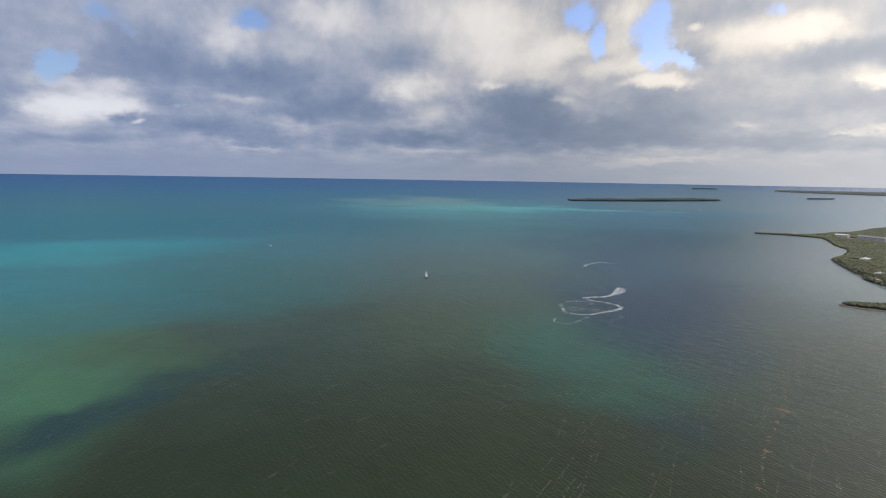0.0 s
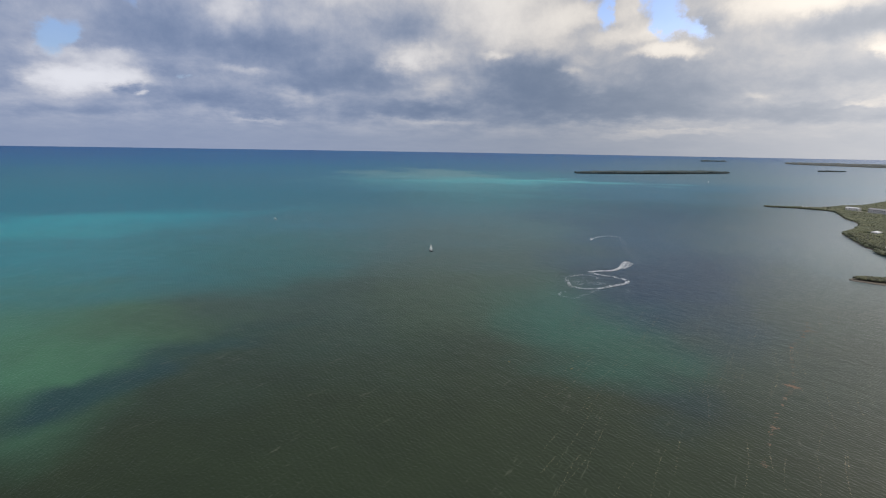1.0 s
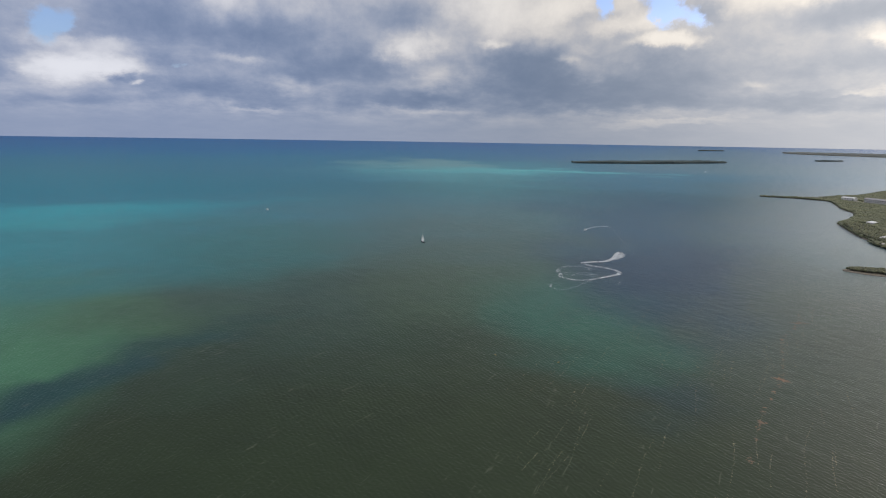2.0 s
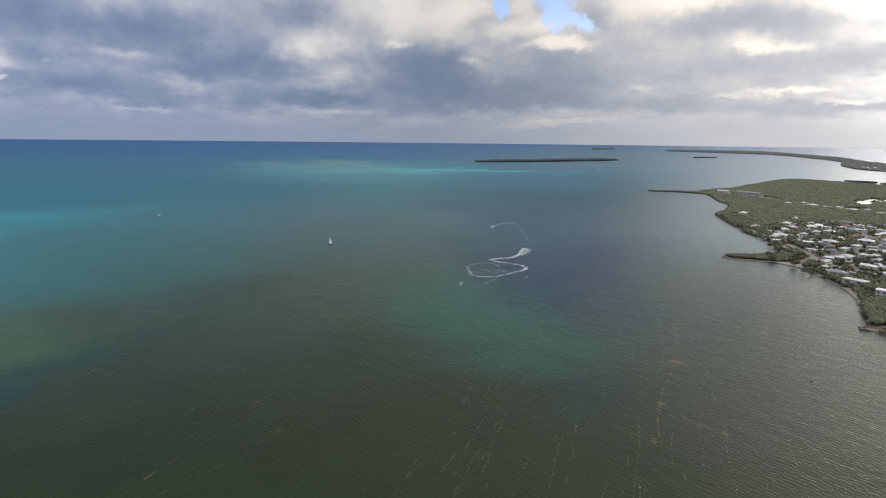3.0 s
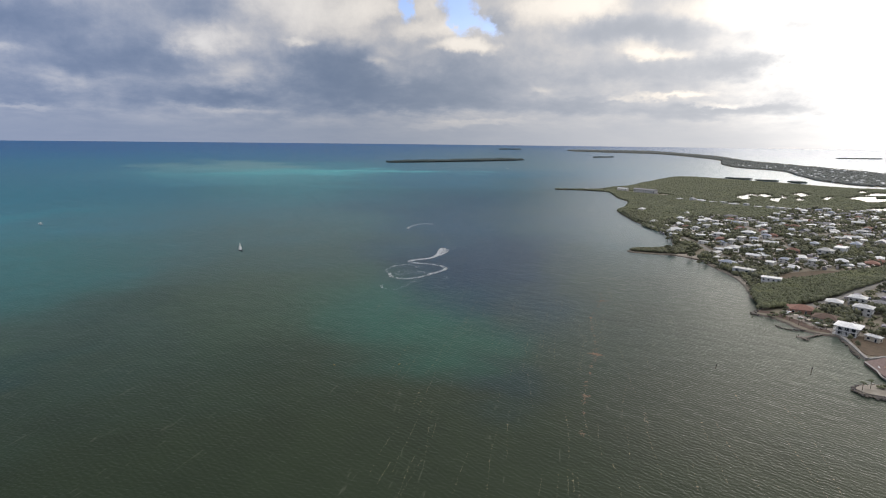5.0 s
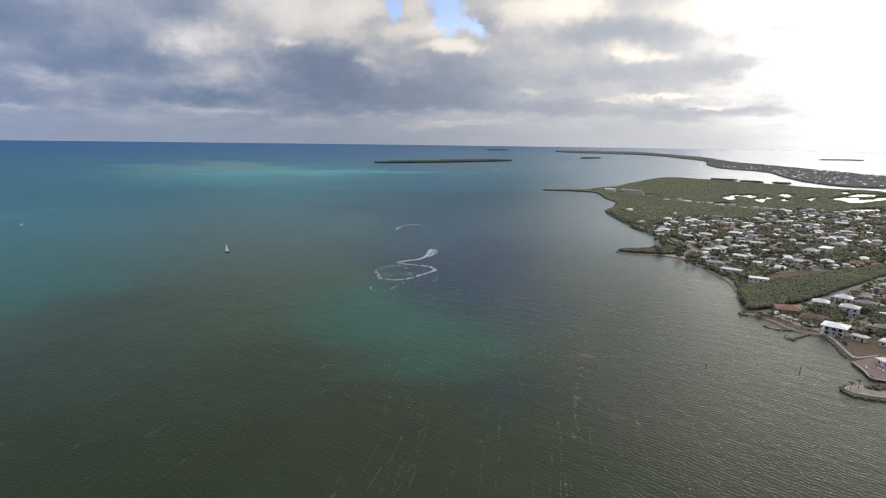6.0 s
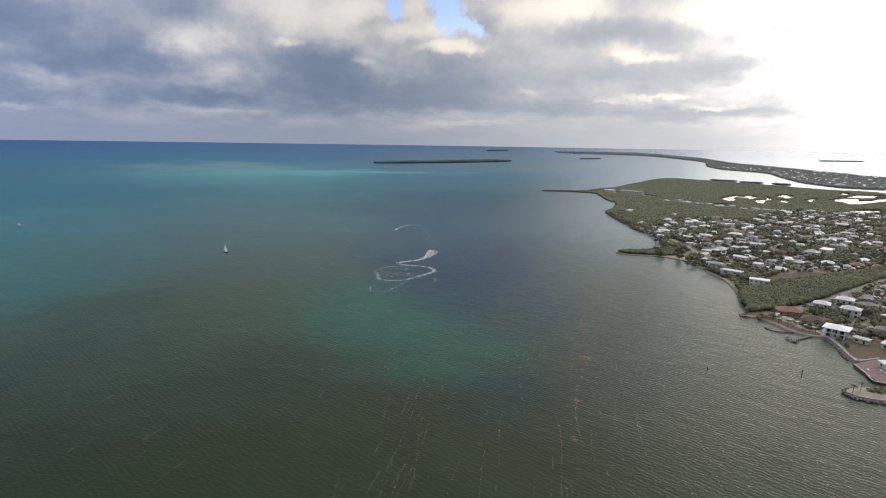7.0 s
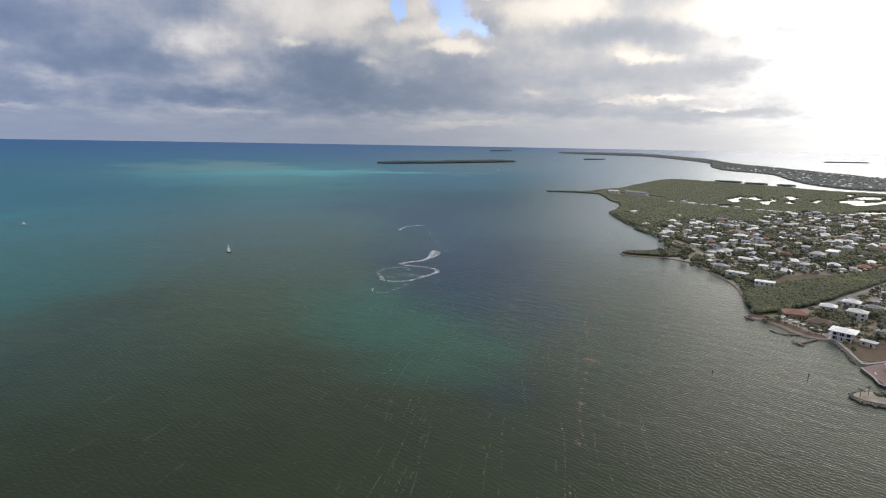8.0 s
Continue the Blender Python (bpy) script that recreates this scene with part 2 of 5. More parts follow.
stucco = surface("pale_stucco", (0.76, 0.75, 0.72), (0.64, 0.63, 0.60), 0.85, 0.7, per=0.14)
cream = surface("cream_stucco", (0.72, 0.66, 0.53), (0.60, 0.54, 0.43), 0.85, 0.7, per=0.14)
rose = surface("rose_stucco", (0.45, 0.28, 0.20), (0.36, 0.22, 0.16), 0.85, 0.7, per=0.2)
pane_mat = surface("dark_window_glass", (0.035, 0.045, 0.055), (0.02, 0.025, 0.03), 0.12, 0.5)
white_paint = surface("white_paint", (0.74, 0.74, 0.73), (0.62, 0.62, 0.61), 0.5, 1.0)
concrete = surface("concrete", (0.36, 0.34, 0.31), (0.26, 0.25, 0.23), 0.9, 0.6, bump=0.02)
paver = surface("rosy_pavers", (0.225, 0.160, 0.142), (0.165, 0.118, 0.106), 0.9, 0.8)
timber = surface("weathered_timber", (0.22, 0.19, 0.16), (0.14, 0.12, 0.10), 0.9, 2.0, per=0.2)
weed_mat = surface("floating_weed", (0.25, 0.165, 0.112), (0.17, 0.112, 0.078), 0.9, 0.9, isl=0.25)
foam = surface("foam", (0.72, 0.75, 0.75), (0.50, 0.55, 0.55), 0.6, 0.5, isl=0.25)
hull_mat = surface("white_hull", (0.78, 0.78, 0.77), (0.68, 0.68, 0.68), 0.3, 0.4)
dark_paint = surface("dark_paint", (0.03, 0.035, 0.045), (0.02, 0.022, 0.03), 0.4, 0.8)


def cloth_material(name, col):
    """Thin woven cloth that lets light through."""
    m = bpy.data.materials.new(name)
    m.use_nodes = True
    N = Nodes(m.node_tree)
    o = N.add("ShaderNodeOutputMaterial")
    pos = N.add("ShaderNodeNewGeometry").outputs["Position"]
    c = N.mix(N.noise(pos, 1.5, 3.0), col, tuple(v * 0.93 for v in col))
    a, b, both = N.add("ShaderNodeBsdfDiffuse"), N.add("ShaderNodeBsdfTranslucent"), N.add("ShaderNodeMixShader")
    N.put(a.inputs[0], c)
    N.put(b.inputs[0], c)
    both.inputs[0].default_value = 0.45
    N.put(both.inputs[1], a.outputs[0])
    N.put(both.inputs[2], b.outputs[0])
    N.put(o.inputs[0], both.outputs[0])
    return m


def water_material(name, tinted=True):
    m = bpy.data.materials.new(name)
    m.use_nodes = True
    N = Nodes(m.node_tree)
    o = N.add("ShaderNodeOutputMaterial")
    pos = N.add("ShaderNodeNewGeometry").outputs["Position"]
    along = N.vec("DOT_PRODUCT", pos, (0.50, -0.866, 0))    # along the crests
    across = N.vec("DOT_PRODUCT", pos, (0.866, 0.50, 0))    # with the wind
    if tinted:
        # seabed colour, with cloud shadow and some sky reflection painted in
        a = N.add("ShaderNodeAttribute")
        a.attribute_name = "bottom_and_light"
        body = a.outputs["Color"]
        mott = N.noise(pos, 0.035, 5.0, 0.6, 0.5)
        body = N.mix(1.0, body, N.mix(mott, (0.72, 0.74, 0.76), (1.28, 1.26, 1.24)), "MULTIPLY")
        # windrows: thin lines of foam and weed drawn out by the wind
        bend = N.math("MULTIPLY", N.noise(pos, 0.02, 3.0, 0.5), 14.0)
        row_x, row_y = N.vec("DOT_PRODUCT", pos, (0.89, -0.45, 0)), N.vec("DOT_PRODUCT", pos, (0.45, 0.89, 0))
        rows_v = N.xyz(N.math("MULTIPLY", N.math("ADD", row_x, bend), 0.10), N.math("MULTIPLY", row_y, 0.006), 0.37)
        line = N.noise(rows_v, 1.0, 2.0, 0.5)
        line = N.ramp(N.math("ABSOLUTE", N.math("SUBTRACT", line, 0.5)), 0.0, 0.012, 1.0, 0.0)
        bits = N.ramp(N.noise(N.xyz(N.math("MULTIPLY", row_x, 0.5), N.math("MULTIPLY", row_y, 0.10), 3.41), 1.0, 3.0, 0.6), 0.52, 0.68)
        body = N.mix(N.math("MULTIPLY", N.math("MULTIPLY", line, bits), 0.16), body, (0.34, 0.33, 0.26))
    else:
        body = N.mix(0.0, (0.05, 0.06, 0.05), (0.05, 0.06, 0.05))
    geo = N.add("ShaderNodeNewGeometry")

    def swell(da, dl):
        """Height of the chop, shifted a little with the wind (da) or along the crests (dl)."""
        u, v = N.math("ADD", along, dl), N.math("ADD", across, da)
        big = N.noise(N.xyz(N.math("MULTIPLY", u, 0.60), N.math("MULTIPLY", v, 1.05), 0.37), 1.0, 2.0, 0.5, 0.4)
        small = N.noise(N.xyz(N.math("MULTIPLY", u, 1.0), N.math("MULTIPLY", v, 2.0), 7.37), 1.0, 2.0, 0.55, 0.3)
        bent = N.noise(N.xyz(N.math("MULTIPLY", u, 0.30), N.math("MULTIPLY", v, 0.16), 3.71), 1.0, 2.0, 0.5)
        train = N.math("SINE", N.math("ADD", N.math("MULTIPLY", v, 2.75), N.math("MULTIPLY", bent, 14.0)))
        gust = N.noise(N.xyz(N.math("MULTIPLY", u, 0.07), N.math("MULTIPLY", v, 0.16), 5.29), 1.0, 3.0, 0.55)
        h = N.math("ADD", N.math("MULTIPLY", big, 0.50), N.math("MULTIPLY", small, 0.22))
        h = N.math("ADD", h, N.math("MULTIPLY", train, 0.080))
        return N.math("ADD", h, N.math("MULTIPLY", gust, 0.9))

    out_r = N.vec("LENGTH", N.vec("MULTIPLY", pos, (1, 1, 0)))
    # smoother water in the lee of the wooded shore
    lee = N.math("MULTIPLY", N.ramp(N.math("DIVIDE", N.vec("DOT_PRODUCT", pos, (1, 0, 0)), out_r), 0.37, 0.66), N.math("MULTIPLY", N.ramp(out_r, 300.0, 950.0), N.ramp(out_r, 1500.0, 2900.0, 1.0, 0.85)))
    lift = N.math("MULTIPLY", N.math("SUBTRACT", 1.0, N.math("MULTIPLY", lee, 0.35)), (0.46 if tinted else 0.12) / 0.25)
    h0 = swell(0.0, 0.0)
    sa = N.math("MULTIPLY", N.math("SUBTRACT", h0, swell(0.25, 0.0)), lift)
    sl = N.math("MULTIPLY", N.math("SUBTRACT", h0, swell(0.0, 0.25)), lift)
    tilt = N.xyz(N.math("ADD", N.math("MULTIPLY", sa, 0.866), N.math("MULTIPLY", sl, 0.50)), N.math("ADD", N.math("MULTIPLY", sa, 0.50), N.math("MULTIPLY", sl, -0.866)), 0.0)
    facet = N.vec("NORMALIZE", N.vec("ADD", geo.outputs["Normal"], tilt))
    # light from below the surface, and the sky's mirror image by angle, weakened as through a polarising filter
    below = N.add("ShaderNodeBsdfDiffuse")
    N.put(below.inputs["Color"], body)
    mirror = N.add("ShaderNodeBsdfGlossy")
    mirror.inputs["Color"].default_value = (1, 1, 1, 1)
    N.put(mirror.inputs["Roughness"], 0.32 if tinted else 0.05)
    N.put(mirror.inputs["Normal"], facet)
    fres = N.add("ShaderNodeFresnel")
    fres.inputs["IOR"].default_value = 1.33
    N.put(fres.inputs["Normal"], facet)
    both = N.add("ShaderNodeMixShader")
    N.put(both.inputs[0], N.math("MULTIPLY", fres.outputs[0], N.math("ADD", N.ramp(out_r, 150.0, 1500.0, 0.41, 0.175), N.math("MULTIPLY", lee, 0.50)) if tinted else 1.0))
    N.put(both.inputs[1], below.outputs[0])
    N.put(both.inputs[2], mirror.outputs[0])
    N.put(o.inputs[0], both.outputs[0])
    return m


sail_mat = cloth_material("sailcloth", (0.90, 0.90, 0.88))
sea_mat = water_material("sea_water")
pond_mat = water_material("pond_water", False)


# ---------------------------------------------------------------- helpers for shapes
def link_mesh(name, verts, faces, mat, parent=None, label="", smooth=False):
    me = bpy.data.meshes.new(name)
    me.from_pydata([tuple(v) for v in verts], [], [tuple(f) for f in faces])
    me.materials.append(mat)
    if smooth:
        me.polygons.foreach_set("use_smooth", [True] * len(me.polygons))
    ob = new(name, me)
    if parent:
        ob.parent = parent
    if label:
        ob["label"] = label
    return ob


def part(name, bm, mat, parent=None, label="", smooth=False):
    me = bpy.data.meshes.new(name)
    bmesh.ops.recalc_face_normals(bm, faces=bm.faces)
    bm.to_mesh(me)
    bm.free()
    me.materials.append(mat)
    if smooth:
        me.polygons.foreach_set("use_smooth", [True] * len(me.polygons))
    ob = new(name, me)
    if parent:
        ob.parent = parent
    if label:
        ob["label"] = label
    return ob


def box(bm, x0, x1, y0, y1, z0, z1, bevel=0.0):
    r = bmesh.ops.create_cube(bm, size=1.0)
    vs = r["verts"]
    for v in vs:
        v.co = Vector(((x0 + x1) / 2 + v.co.x * (x1 - x0), (y0 + y1) / 2 + v.co.y * (y1 - y0), (z0 + z1) / 2 + v.co.z * (z1 - z0)))
    if bevel:
        bmesh.ops.bevel(bm, geom=list({e for v in vs for e in v.link_edges}), offset=bevel, segments=1, affect="EDGES")


def tube(bm, a, b, r0, r1, sides=8):
    a, b = Vector(a), Vector(b)
    m = Matrix.Translation((a + b) / 2) @ (b - a).to_track_quat("Z", "Y").to_matrix().to_4x4()
    bmesh.ops.create_cone(bm, cap_ends=True, segments=sides, radius1=r0, radius2=r1, depth=(b - a).length, matrix=m)


def sea_level(r):
    """The sea's height: level, and lifted far out to stand for the miles up to the horizon."""
    s = np.clip((np.asarray(r, float) - 2300) / 2550, 0, None)
    return 95 * s * s


def smooth_line(points, closed=True, step=6.0, jag=0.0, seed=1):
    """A Catmull-Rom line through plan points, with ragged edges."""
    p = np.array(points, float)
    n = len(p)
    rng = np.random.default_rng(seed)
    res = []
    for i in range(n if closed else n - 1):
        a, b, c, d = (p[(i + k) % n] if closed else p[min(max(i + k, 0), n - 1)] for k in (-1, 0, 1, 2))
        m = max(2, int(np.linalg.norm(c - b) / step))
        for t in np.arange(m) / m:
            q = 0.5 * (2 * b + (c - a) * t + (2 * a - 5 * b + 4 * c - d) * t * t + (3 * b - a - 3 * c + d) * t ** 3)
            res.append(q + rng.normal(0, jag, 2))
    if not closed:
        res.append(p[-1])
    return np.array(res)


def inside(px, py, poly):
    """Which points lie inside an outline."""
    px, py = np.asarray(px), np.asarray(py)
    r = np.zeros(px.shape, bool)
    x0, y0 = poly[:, 0], poly[:, 1]
    x1, y1 = np.roll(x0, -1), np.roll(y0, -1)
    for a, b, c, d in zip(x0, y0, x1, y1):
        hit = ((b > py) != (d > py)) & (px < (c - a) * (py - b) / (d - b + 1e-12) + a)
        r ^= hit
    return r


def landmass(name, line, mat, top=0.9, skirt=2.5, drop=-1.2):
    """A low island: a filled outline with a sloping shore that runs under the water."""
    bm = bmesh.new()
    z = sea_level(np.hypot(line[:, 0], line[:, 1]))
    ring = [bm.verts.new((x, y, top + q)) for (x, y), q in zip(line, z)]
    edges = [bm.edges.new((ring[i], ring[(i + 1) % len(ring)])) for i in range(len(ring))]
    bmesh.ops.triangle_fill(bm, use_beauty=True, edges=edges, normal=(0, 0, 1))
    nxt, prv = np.roll(line, -1, 0), np.roll(line, 1, 0)
    t = nxt - prv
    out_dir = np.stack([t[:, 1], -t[:, 0]], 1) / (np.linalg.norm(t, axis=1, keepdims=True) + 1e-9)
    area = 0.5 * np.sum(line[:, 0] * nxt[:, 1] - nxt[:, 0] * line[:, 1])
    if area < 0:
        out_dir = -out_dir
    low = [bm.verts.new((x + ox * skirt, y + oy * skirt, drop + q)) for (x, y), (ox, oy), q in zip(line, out_dir, z)]
    for i in range(len(ring)):
        j = (i + 1) % len(ring)
        bm.faces.new((ring[i], ring[j], low[j], low[i])).material_index = 1
    ob = part(name, bm, mat)
    ob.data.materials.append(mud if mat is mud else rock)
    return ob


# ---------------------------------------------------------------- sea
GRIDS = {}


def fbm(x, y, seed, octaves=4):
    """Value noise on a plane, about 0 to 1."""
    if seed not in GRIDS:
        GRIDS[seed] = np.random.default_rng(seed).random((256, 256))
    grid = GRIDS[seed]
    total, amp, s = 0.0, 0.5, 1.0
    for k in range(octaves):
        u, v = x * s + 17.3 * k, y * s + 9.1 * k
        i, j = np.floor(u).astype(int), np.floor(v).astype(int)
        f, g = u - i, v - j
        f, g = f * f * (3 - 2 * f), g * g * (3 - 2 * g)
        i, j, i1, j1 = i % 256, j % 256, (i + 1) % 256, (j + 1) % 256
        total = total + amp * ((grid[i, j] * (1 - f) + grid[i1, j] * f) * (1 - g) + (grid[i, j1] * (1 - f) + grid[i1, j1] * f) * g)
        amp, s = amp / 2, s * 2.1
    return total


def bottom_and_light_colours(bearing, dist):
    """The water's colour by bearing (degrees) and range (metres): depth, sand shoals, seagrass and deep channels, with
    cloud shadow and grey sky reflection painted in.
    """
    ln = np.log(np.maximum(dist, 20.0))
    x, y = np.sin(np.radians(bearing)) * dist, np.cos(np.radians(bearing)) * dist
    wob_a = (fbm(x / 135, y / 135, 3) - 0.47) * 7 + (fbm(bearing / 7, ln * 4, 5) - 0.47) * 9
    wob_l = (fbm(x / 165 + 40, y / 165, 4) - 0.47) * 0.12 + (fbm(bearing / 9 + 9, ln * 9, 6) - 0.47) * 0.26
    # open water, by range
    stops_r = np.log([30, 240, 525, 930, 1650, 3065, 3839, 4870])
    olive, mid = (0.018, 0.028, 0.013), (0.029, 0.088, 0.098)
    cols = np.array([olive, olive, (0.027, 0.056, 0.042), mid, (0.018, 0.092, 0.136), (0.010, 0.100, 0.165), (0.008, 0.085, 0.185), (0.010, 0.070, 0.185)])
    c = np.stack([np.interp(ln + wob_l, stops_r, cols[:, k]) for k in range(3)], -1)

    fine_a, fine_l = (fbm(x / 22, y / 22, 13) - 0.47) * 5, (fbm(x / 26 + 7, y / 26, 14) - 0.47) * 0.16

    def lay(rows, loose=1.0):
        nonlocal c
        for a, r, ha, hl, red, green, blu, amount in rows:
            q = np.hypot((bearing + wob_a * loose + fine_a * (1 - loose) - a) / ha, (ln + wob_l * loose + fine_l * (1 - loose) - math.log(r)) / hl)
            w = np.clip((1.35 - q) / 1.1, 0, 1)
            w = (w * w * (3 - 2 * w) * amount)[..., None]
            c = c * (1 - w) + np.array((red, green, blu)) * w

    lay([(-52, 1300, 46, 0.75, 0.008, 0.116, 0.162, 0.95), (-60, 700, 42, 0.42, 0.008, 0.142, 0.162, 0.9), (-55, 1060, 36, 0.12, 0.012, 0.240, 0.265, 0.6), (-56, 900, 30, 0.12, 0.012, 0.230, 0.245, 0.6),
         (-47, 400, 15, 0.42, 0.040, 0.130, 0.072, 0.85), (-24, 640, 10, 0.30, 0.012, 0.085, 0.075, 0.5), (-33, 400, 9, 0.14, 0.040, 0.085, 0.040, 0.5)]
        )
    lay([(-40, 350, 7, 0.13, 0.046, 0.130, 0.066, 0.5), (-43, 288, 4.5, 0.06, 0.010, 0.036, 0.038, 0.9), (-39, 301, 5, 0.06, 0.010, 0.036, 0.036, 0.9), (-34.5, 320, 5, 0.07, 0.010, 0.034, 0.034, 0.9), (-29, 346, 6.5, 0.055, 0.012, 0.038, 0.032, 0.85),
         (-23, 372, 7, 0.05, 0.014, 0.038, 0.028, 0.6), (-14, 470, 7, 0.10, 0.014, 0.034, 0.022, 0.5), (-5, 320, 6, 0.12, 0.014, 0.030, 0.016, 0.4)], 0.15)
    # the greys at bearings 31 and 42 paint in the bright sky's reflection
    lay([(0, 1500, 9, 0.36, 0.030, 0.130, 0.140, 0.5), (-2, 2100, 13, 0.34, 0.045, 0.190, 0.212, 0.7), (2, 2230, 12, 0.12, 0.060, 0.290, 0.300, 0.5), (9, 2330, 9, 0.05, 0.070, 0.330, 0.330, 0.55), (-6, 2720, 6, 0.18, 0.090, 0.190, 0.200, 0.7),
         (11, 400, 12, 0.34, 0.016, 0.080, 0.058, 0.75), (16, 340, 8, 0.22, 0.016, 0.070, 0.046, 0.5), (20, 560, 11, 0.46, 0.001, 0.024, 0.050, 0.97), (17, 950, 11, 0.45, 0.001, 0.042, 0.078, 0.9), (26, 3300, 22, 0.36, 0.070, 0.125, 0.145, 0.7),
         (20, 268, 6, 0.14, 0.009, 0.028, 0.032, 0.6), (-4, 420, 10, 0.30, 0.030, 0.052, 0.022, 0.35), (31, 1250, 11, 0.6, 0.045, 0.072, 0.074, 0.6), (42, 380, 17, 0.75, 0.054, 0.056, 0.042, 0.5)])
    return c * 1.13


def build_sea():
    az = np.concatenate([np.arange(-54, 66, 0.3), np.arange(66, 306, 4.0)])
    rad = np.concatenate([np.linspace(4, 60, 8), np.geomspace(66, 4880, 301)])
    A, R = np.meshgrid(az, rad)
    x, y = np.sin(np.radians(A)) * R, np.cos(np.radians(A)) * R
    z = sea_level(R)
    n, m = A.shape
    verts = np.stack([x, y, z], -1).reshape(-1, 3)
    i, j = np.meshgrid(np.arange(n - 1), np.arange(m), indexing="ij")
    j1 = (j + 1) % m
    faces = np.stack([i * m + j, i * m + j1, (i + 1) * m + j1, (i + 1) * m + j], -1).reshape(-1, 4)
    faces = faces[:, ::-1].tolist() + [list(range(m))]
    me = bpy.data.meshes.new("sea")
    me.from_pydata(verts.tolist(), [], faces)
    me.materials.append(sea_mat)
    wrapped = (A + 180) % 360 - 180
    c = bottom_and_light_colours(wrapped.ravel(), R.ravel())
    at = me.attributes.new("bottom_and_light", "FLOAT_COLOR", "POINT")
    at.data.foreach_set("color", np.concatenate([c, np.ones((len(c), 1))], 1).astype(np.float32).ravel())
    me.polygons.foreach_set("use_smooth", [True] * len(me.polygons))
    up = me.polygons[0].normal.z
    if up < 0:
        me.flip_normals()
    return tagged(new("sea", me), "wind-rippled shallow sea, turquoise over sand, dark over seagrass and in painted cloud shadow", "water", kind="structure")


build_sea()

# ---------------------------------------------------------------- land
SHORE_NEAR = [(312, 231), (316.5, 240), (324, 250.5), (330, 259.5), (334.5, 267), (328.5, 272.2), (325.5, 274.5), (322.5, 280.5), (322.5, 288), (324, 303), (324, 315), (319.5, 319.5), (334.5, 328.5), (343.5, 340.5),
              (352.5, 357), (369, 379.5), (387, 409.5), (396, 436.5), (402, 459), (412.5, 486), (409.5, 501), (402, 517.5), (382.5, 531), (364.5, 547.5), (375, 556.5), (403.5, 550.5), (424.5, 552)]
SHORE_MID = [(444, 574.5), (480, 628.5), (510, 696), (513, 729), (517.5, 763.5), (555, 861), (573, 898.5), (633, 961.5), (684, 1038), (705, 1105.5), (727.5, 1153.5), (768, 1251), (753, 1284), (723, 1317),
             (672, 1338), (675, 1344), (741, 1332), (786, 1326), (868.5, 1387.5), (945, 1425), (1035, 1507.5)]
SHORE_BACK = [(1185, 1635), (1309.5, 1740), (1428, 1800), (1479, 1668), (1497, 1510.5), (1524, 1416), (1530, 1330.5), (1543.5, 1251), (1590, 1143), (2099.4, 1049.7), (2250, 450), (1800, -150), (750, -180), (495, 60),
              (375, 165), (348, 192), (339, 222), (322.5, 228)]
coast = smooth_line(SHORE_NEAR + SHORE_MID + SHORE_BACK, step=5.0, jag=0.5, seed=4)
tagged(landmass("ground", coast, soil), "low flat island ground with dry soil and scrub", "ground", kind="structure")

FAR_SHORE = [(1737, 1254), (1737, 1473), (1901.3, 1731.8), (2011.6, 1875.5), (2131.2, 2063.1), (2121.4, 2252.9), (2143.9, 2369.9), (2252.8, 2561.5), (2436.9, 2786.3), (2484.5, 3065.6), (2464, 3387), (2335.7, 3530.5),
             (2046.8, 3825.5), (2099.7, 3926.7), (2457.8, 3717.4), (2589.4, 3560.8), (2654.2, 3061), (2545.8, 2706.3), (2502.6, 2284.3), (2435.7, 1930.4), (2376.9, 1719.2), (2402, 1318.2), (2244.2, 972.5)]
far_line = smooth_line(FAR_SHORE, step=14.0, jag=2.0, seed=7)
tagged(landmass("ground_far", far_line, soil), "distant low island with woods and pale roofs", "ground", kind="structure")

# ---------------------------------------------------------------- woods and shores
def ponds():
    """Still pools among the mangroves."""
    def pool(left, far, right, near, lobes):
        """An uneven pool from its four extreme points."""
        c = (np.array(left) + np.array(right)) / 2
        ring = []
        for k, q in enumerate((left, far, right, near)):
            nxt = (far, right, near, left)[k]
            m = (np.array(q) + np.array(nxt)) / 2
            ring += [q, tuple(c + (m - c) * lobes[k])]
        return ring

    plans = [pool((1016, 1104), (1109.9, 1160), (1076, 1095), (982, 1030), (0.9, 1.3, 0.8, 1.35)), pool((1088, 1116), (1157, 1159), (1132, 1108), (1058, 1060), (1.2, 0.8, 1.3, 0.9)),
             pool((1062, 1050), (1150, 1108), (1108, 1042), (1012, 975), (0.55, 1.3, 0.6, 1.4)), pool((1192, 1116), (1274, 1158), (1248, 1107), (1162, 1058), (1.3, 0.8, 1.2, 0.7)),
             pool((1097, 1019), (1140, 1042), (1127, 1013), (1074, 981), (1.2, 0.9, 1.3, 0.9)), pool((1182, 1026), (1238, 1054), (1221, 1019), (1154, 982), (0.8, 1.3, 0.8, 1.3)),
             pool((1448, 1155), (1506, 1180), (1487, 1148), (1422, 1116), (1.2, 1, 1.2, 1)), pool((1246, 1016), (1300, 1040), (1480, 1000), (1215, 925), (0.9, 1.3, 1.0, 1.0)),
             pool((1330, 1056), (1474, 1117), (1560, 1040), (1420, 1030), (1.0, 1.2, 1.2, 0.8)), pool((1072, 826), (1140, 838), (1225, 790), (1080, 792), (1.2, 1.1, 1.2, 1.2)),
             pool((850, 1030), (876, 1045), (873, 1026), (844, 1008), (1.2, 1, 1.2, 1)), pool((879, 980), (915, 991), (921, 972), (883, 957), (1, 1.2, 1, 1.2))]
    lines = []
    for k, outline in enumerate(plans):
        line = smooth_line(outline, step=3.0, jag=0.35, seed=20 + k)
        bm = bmesh.new()
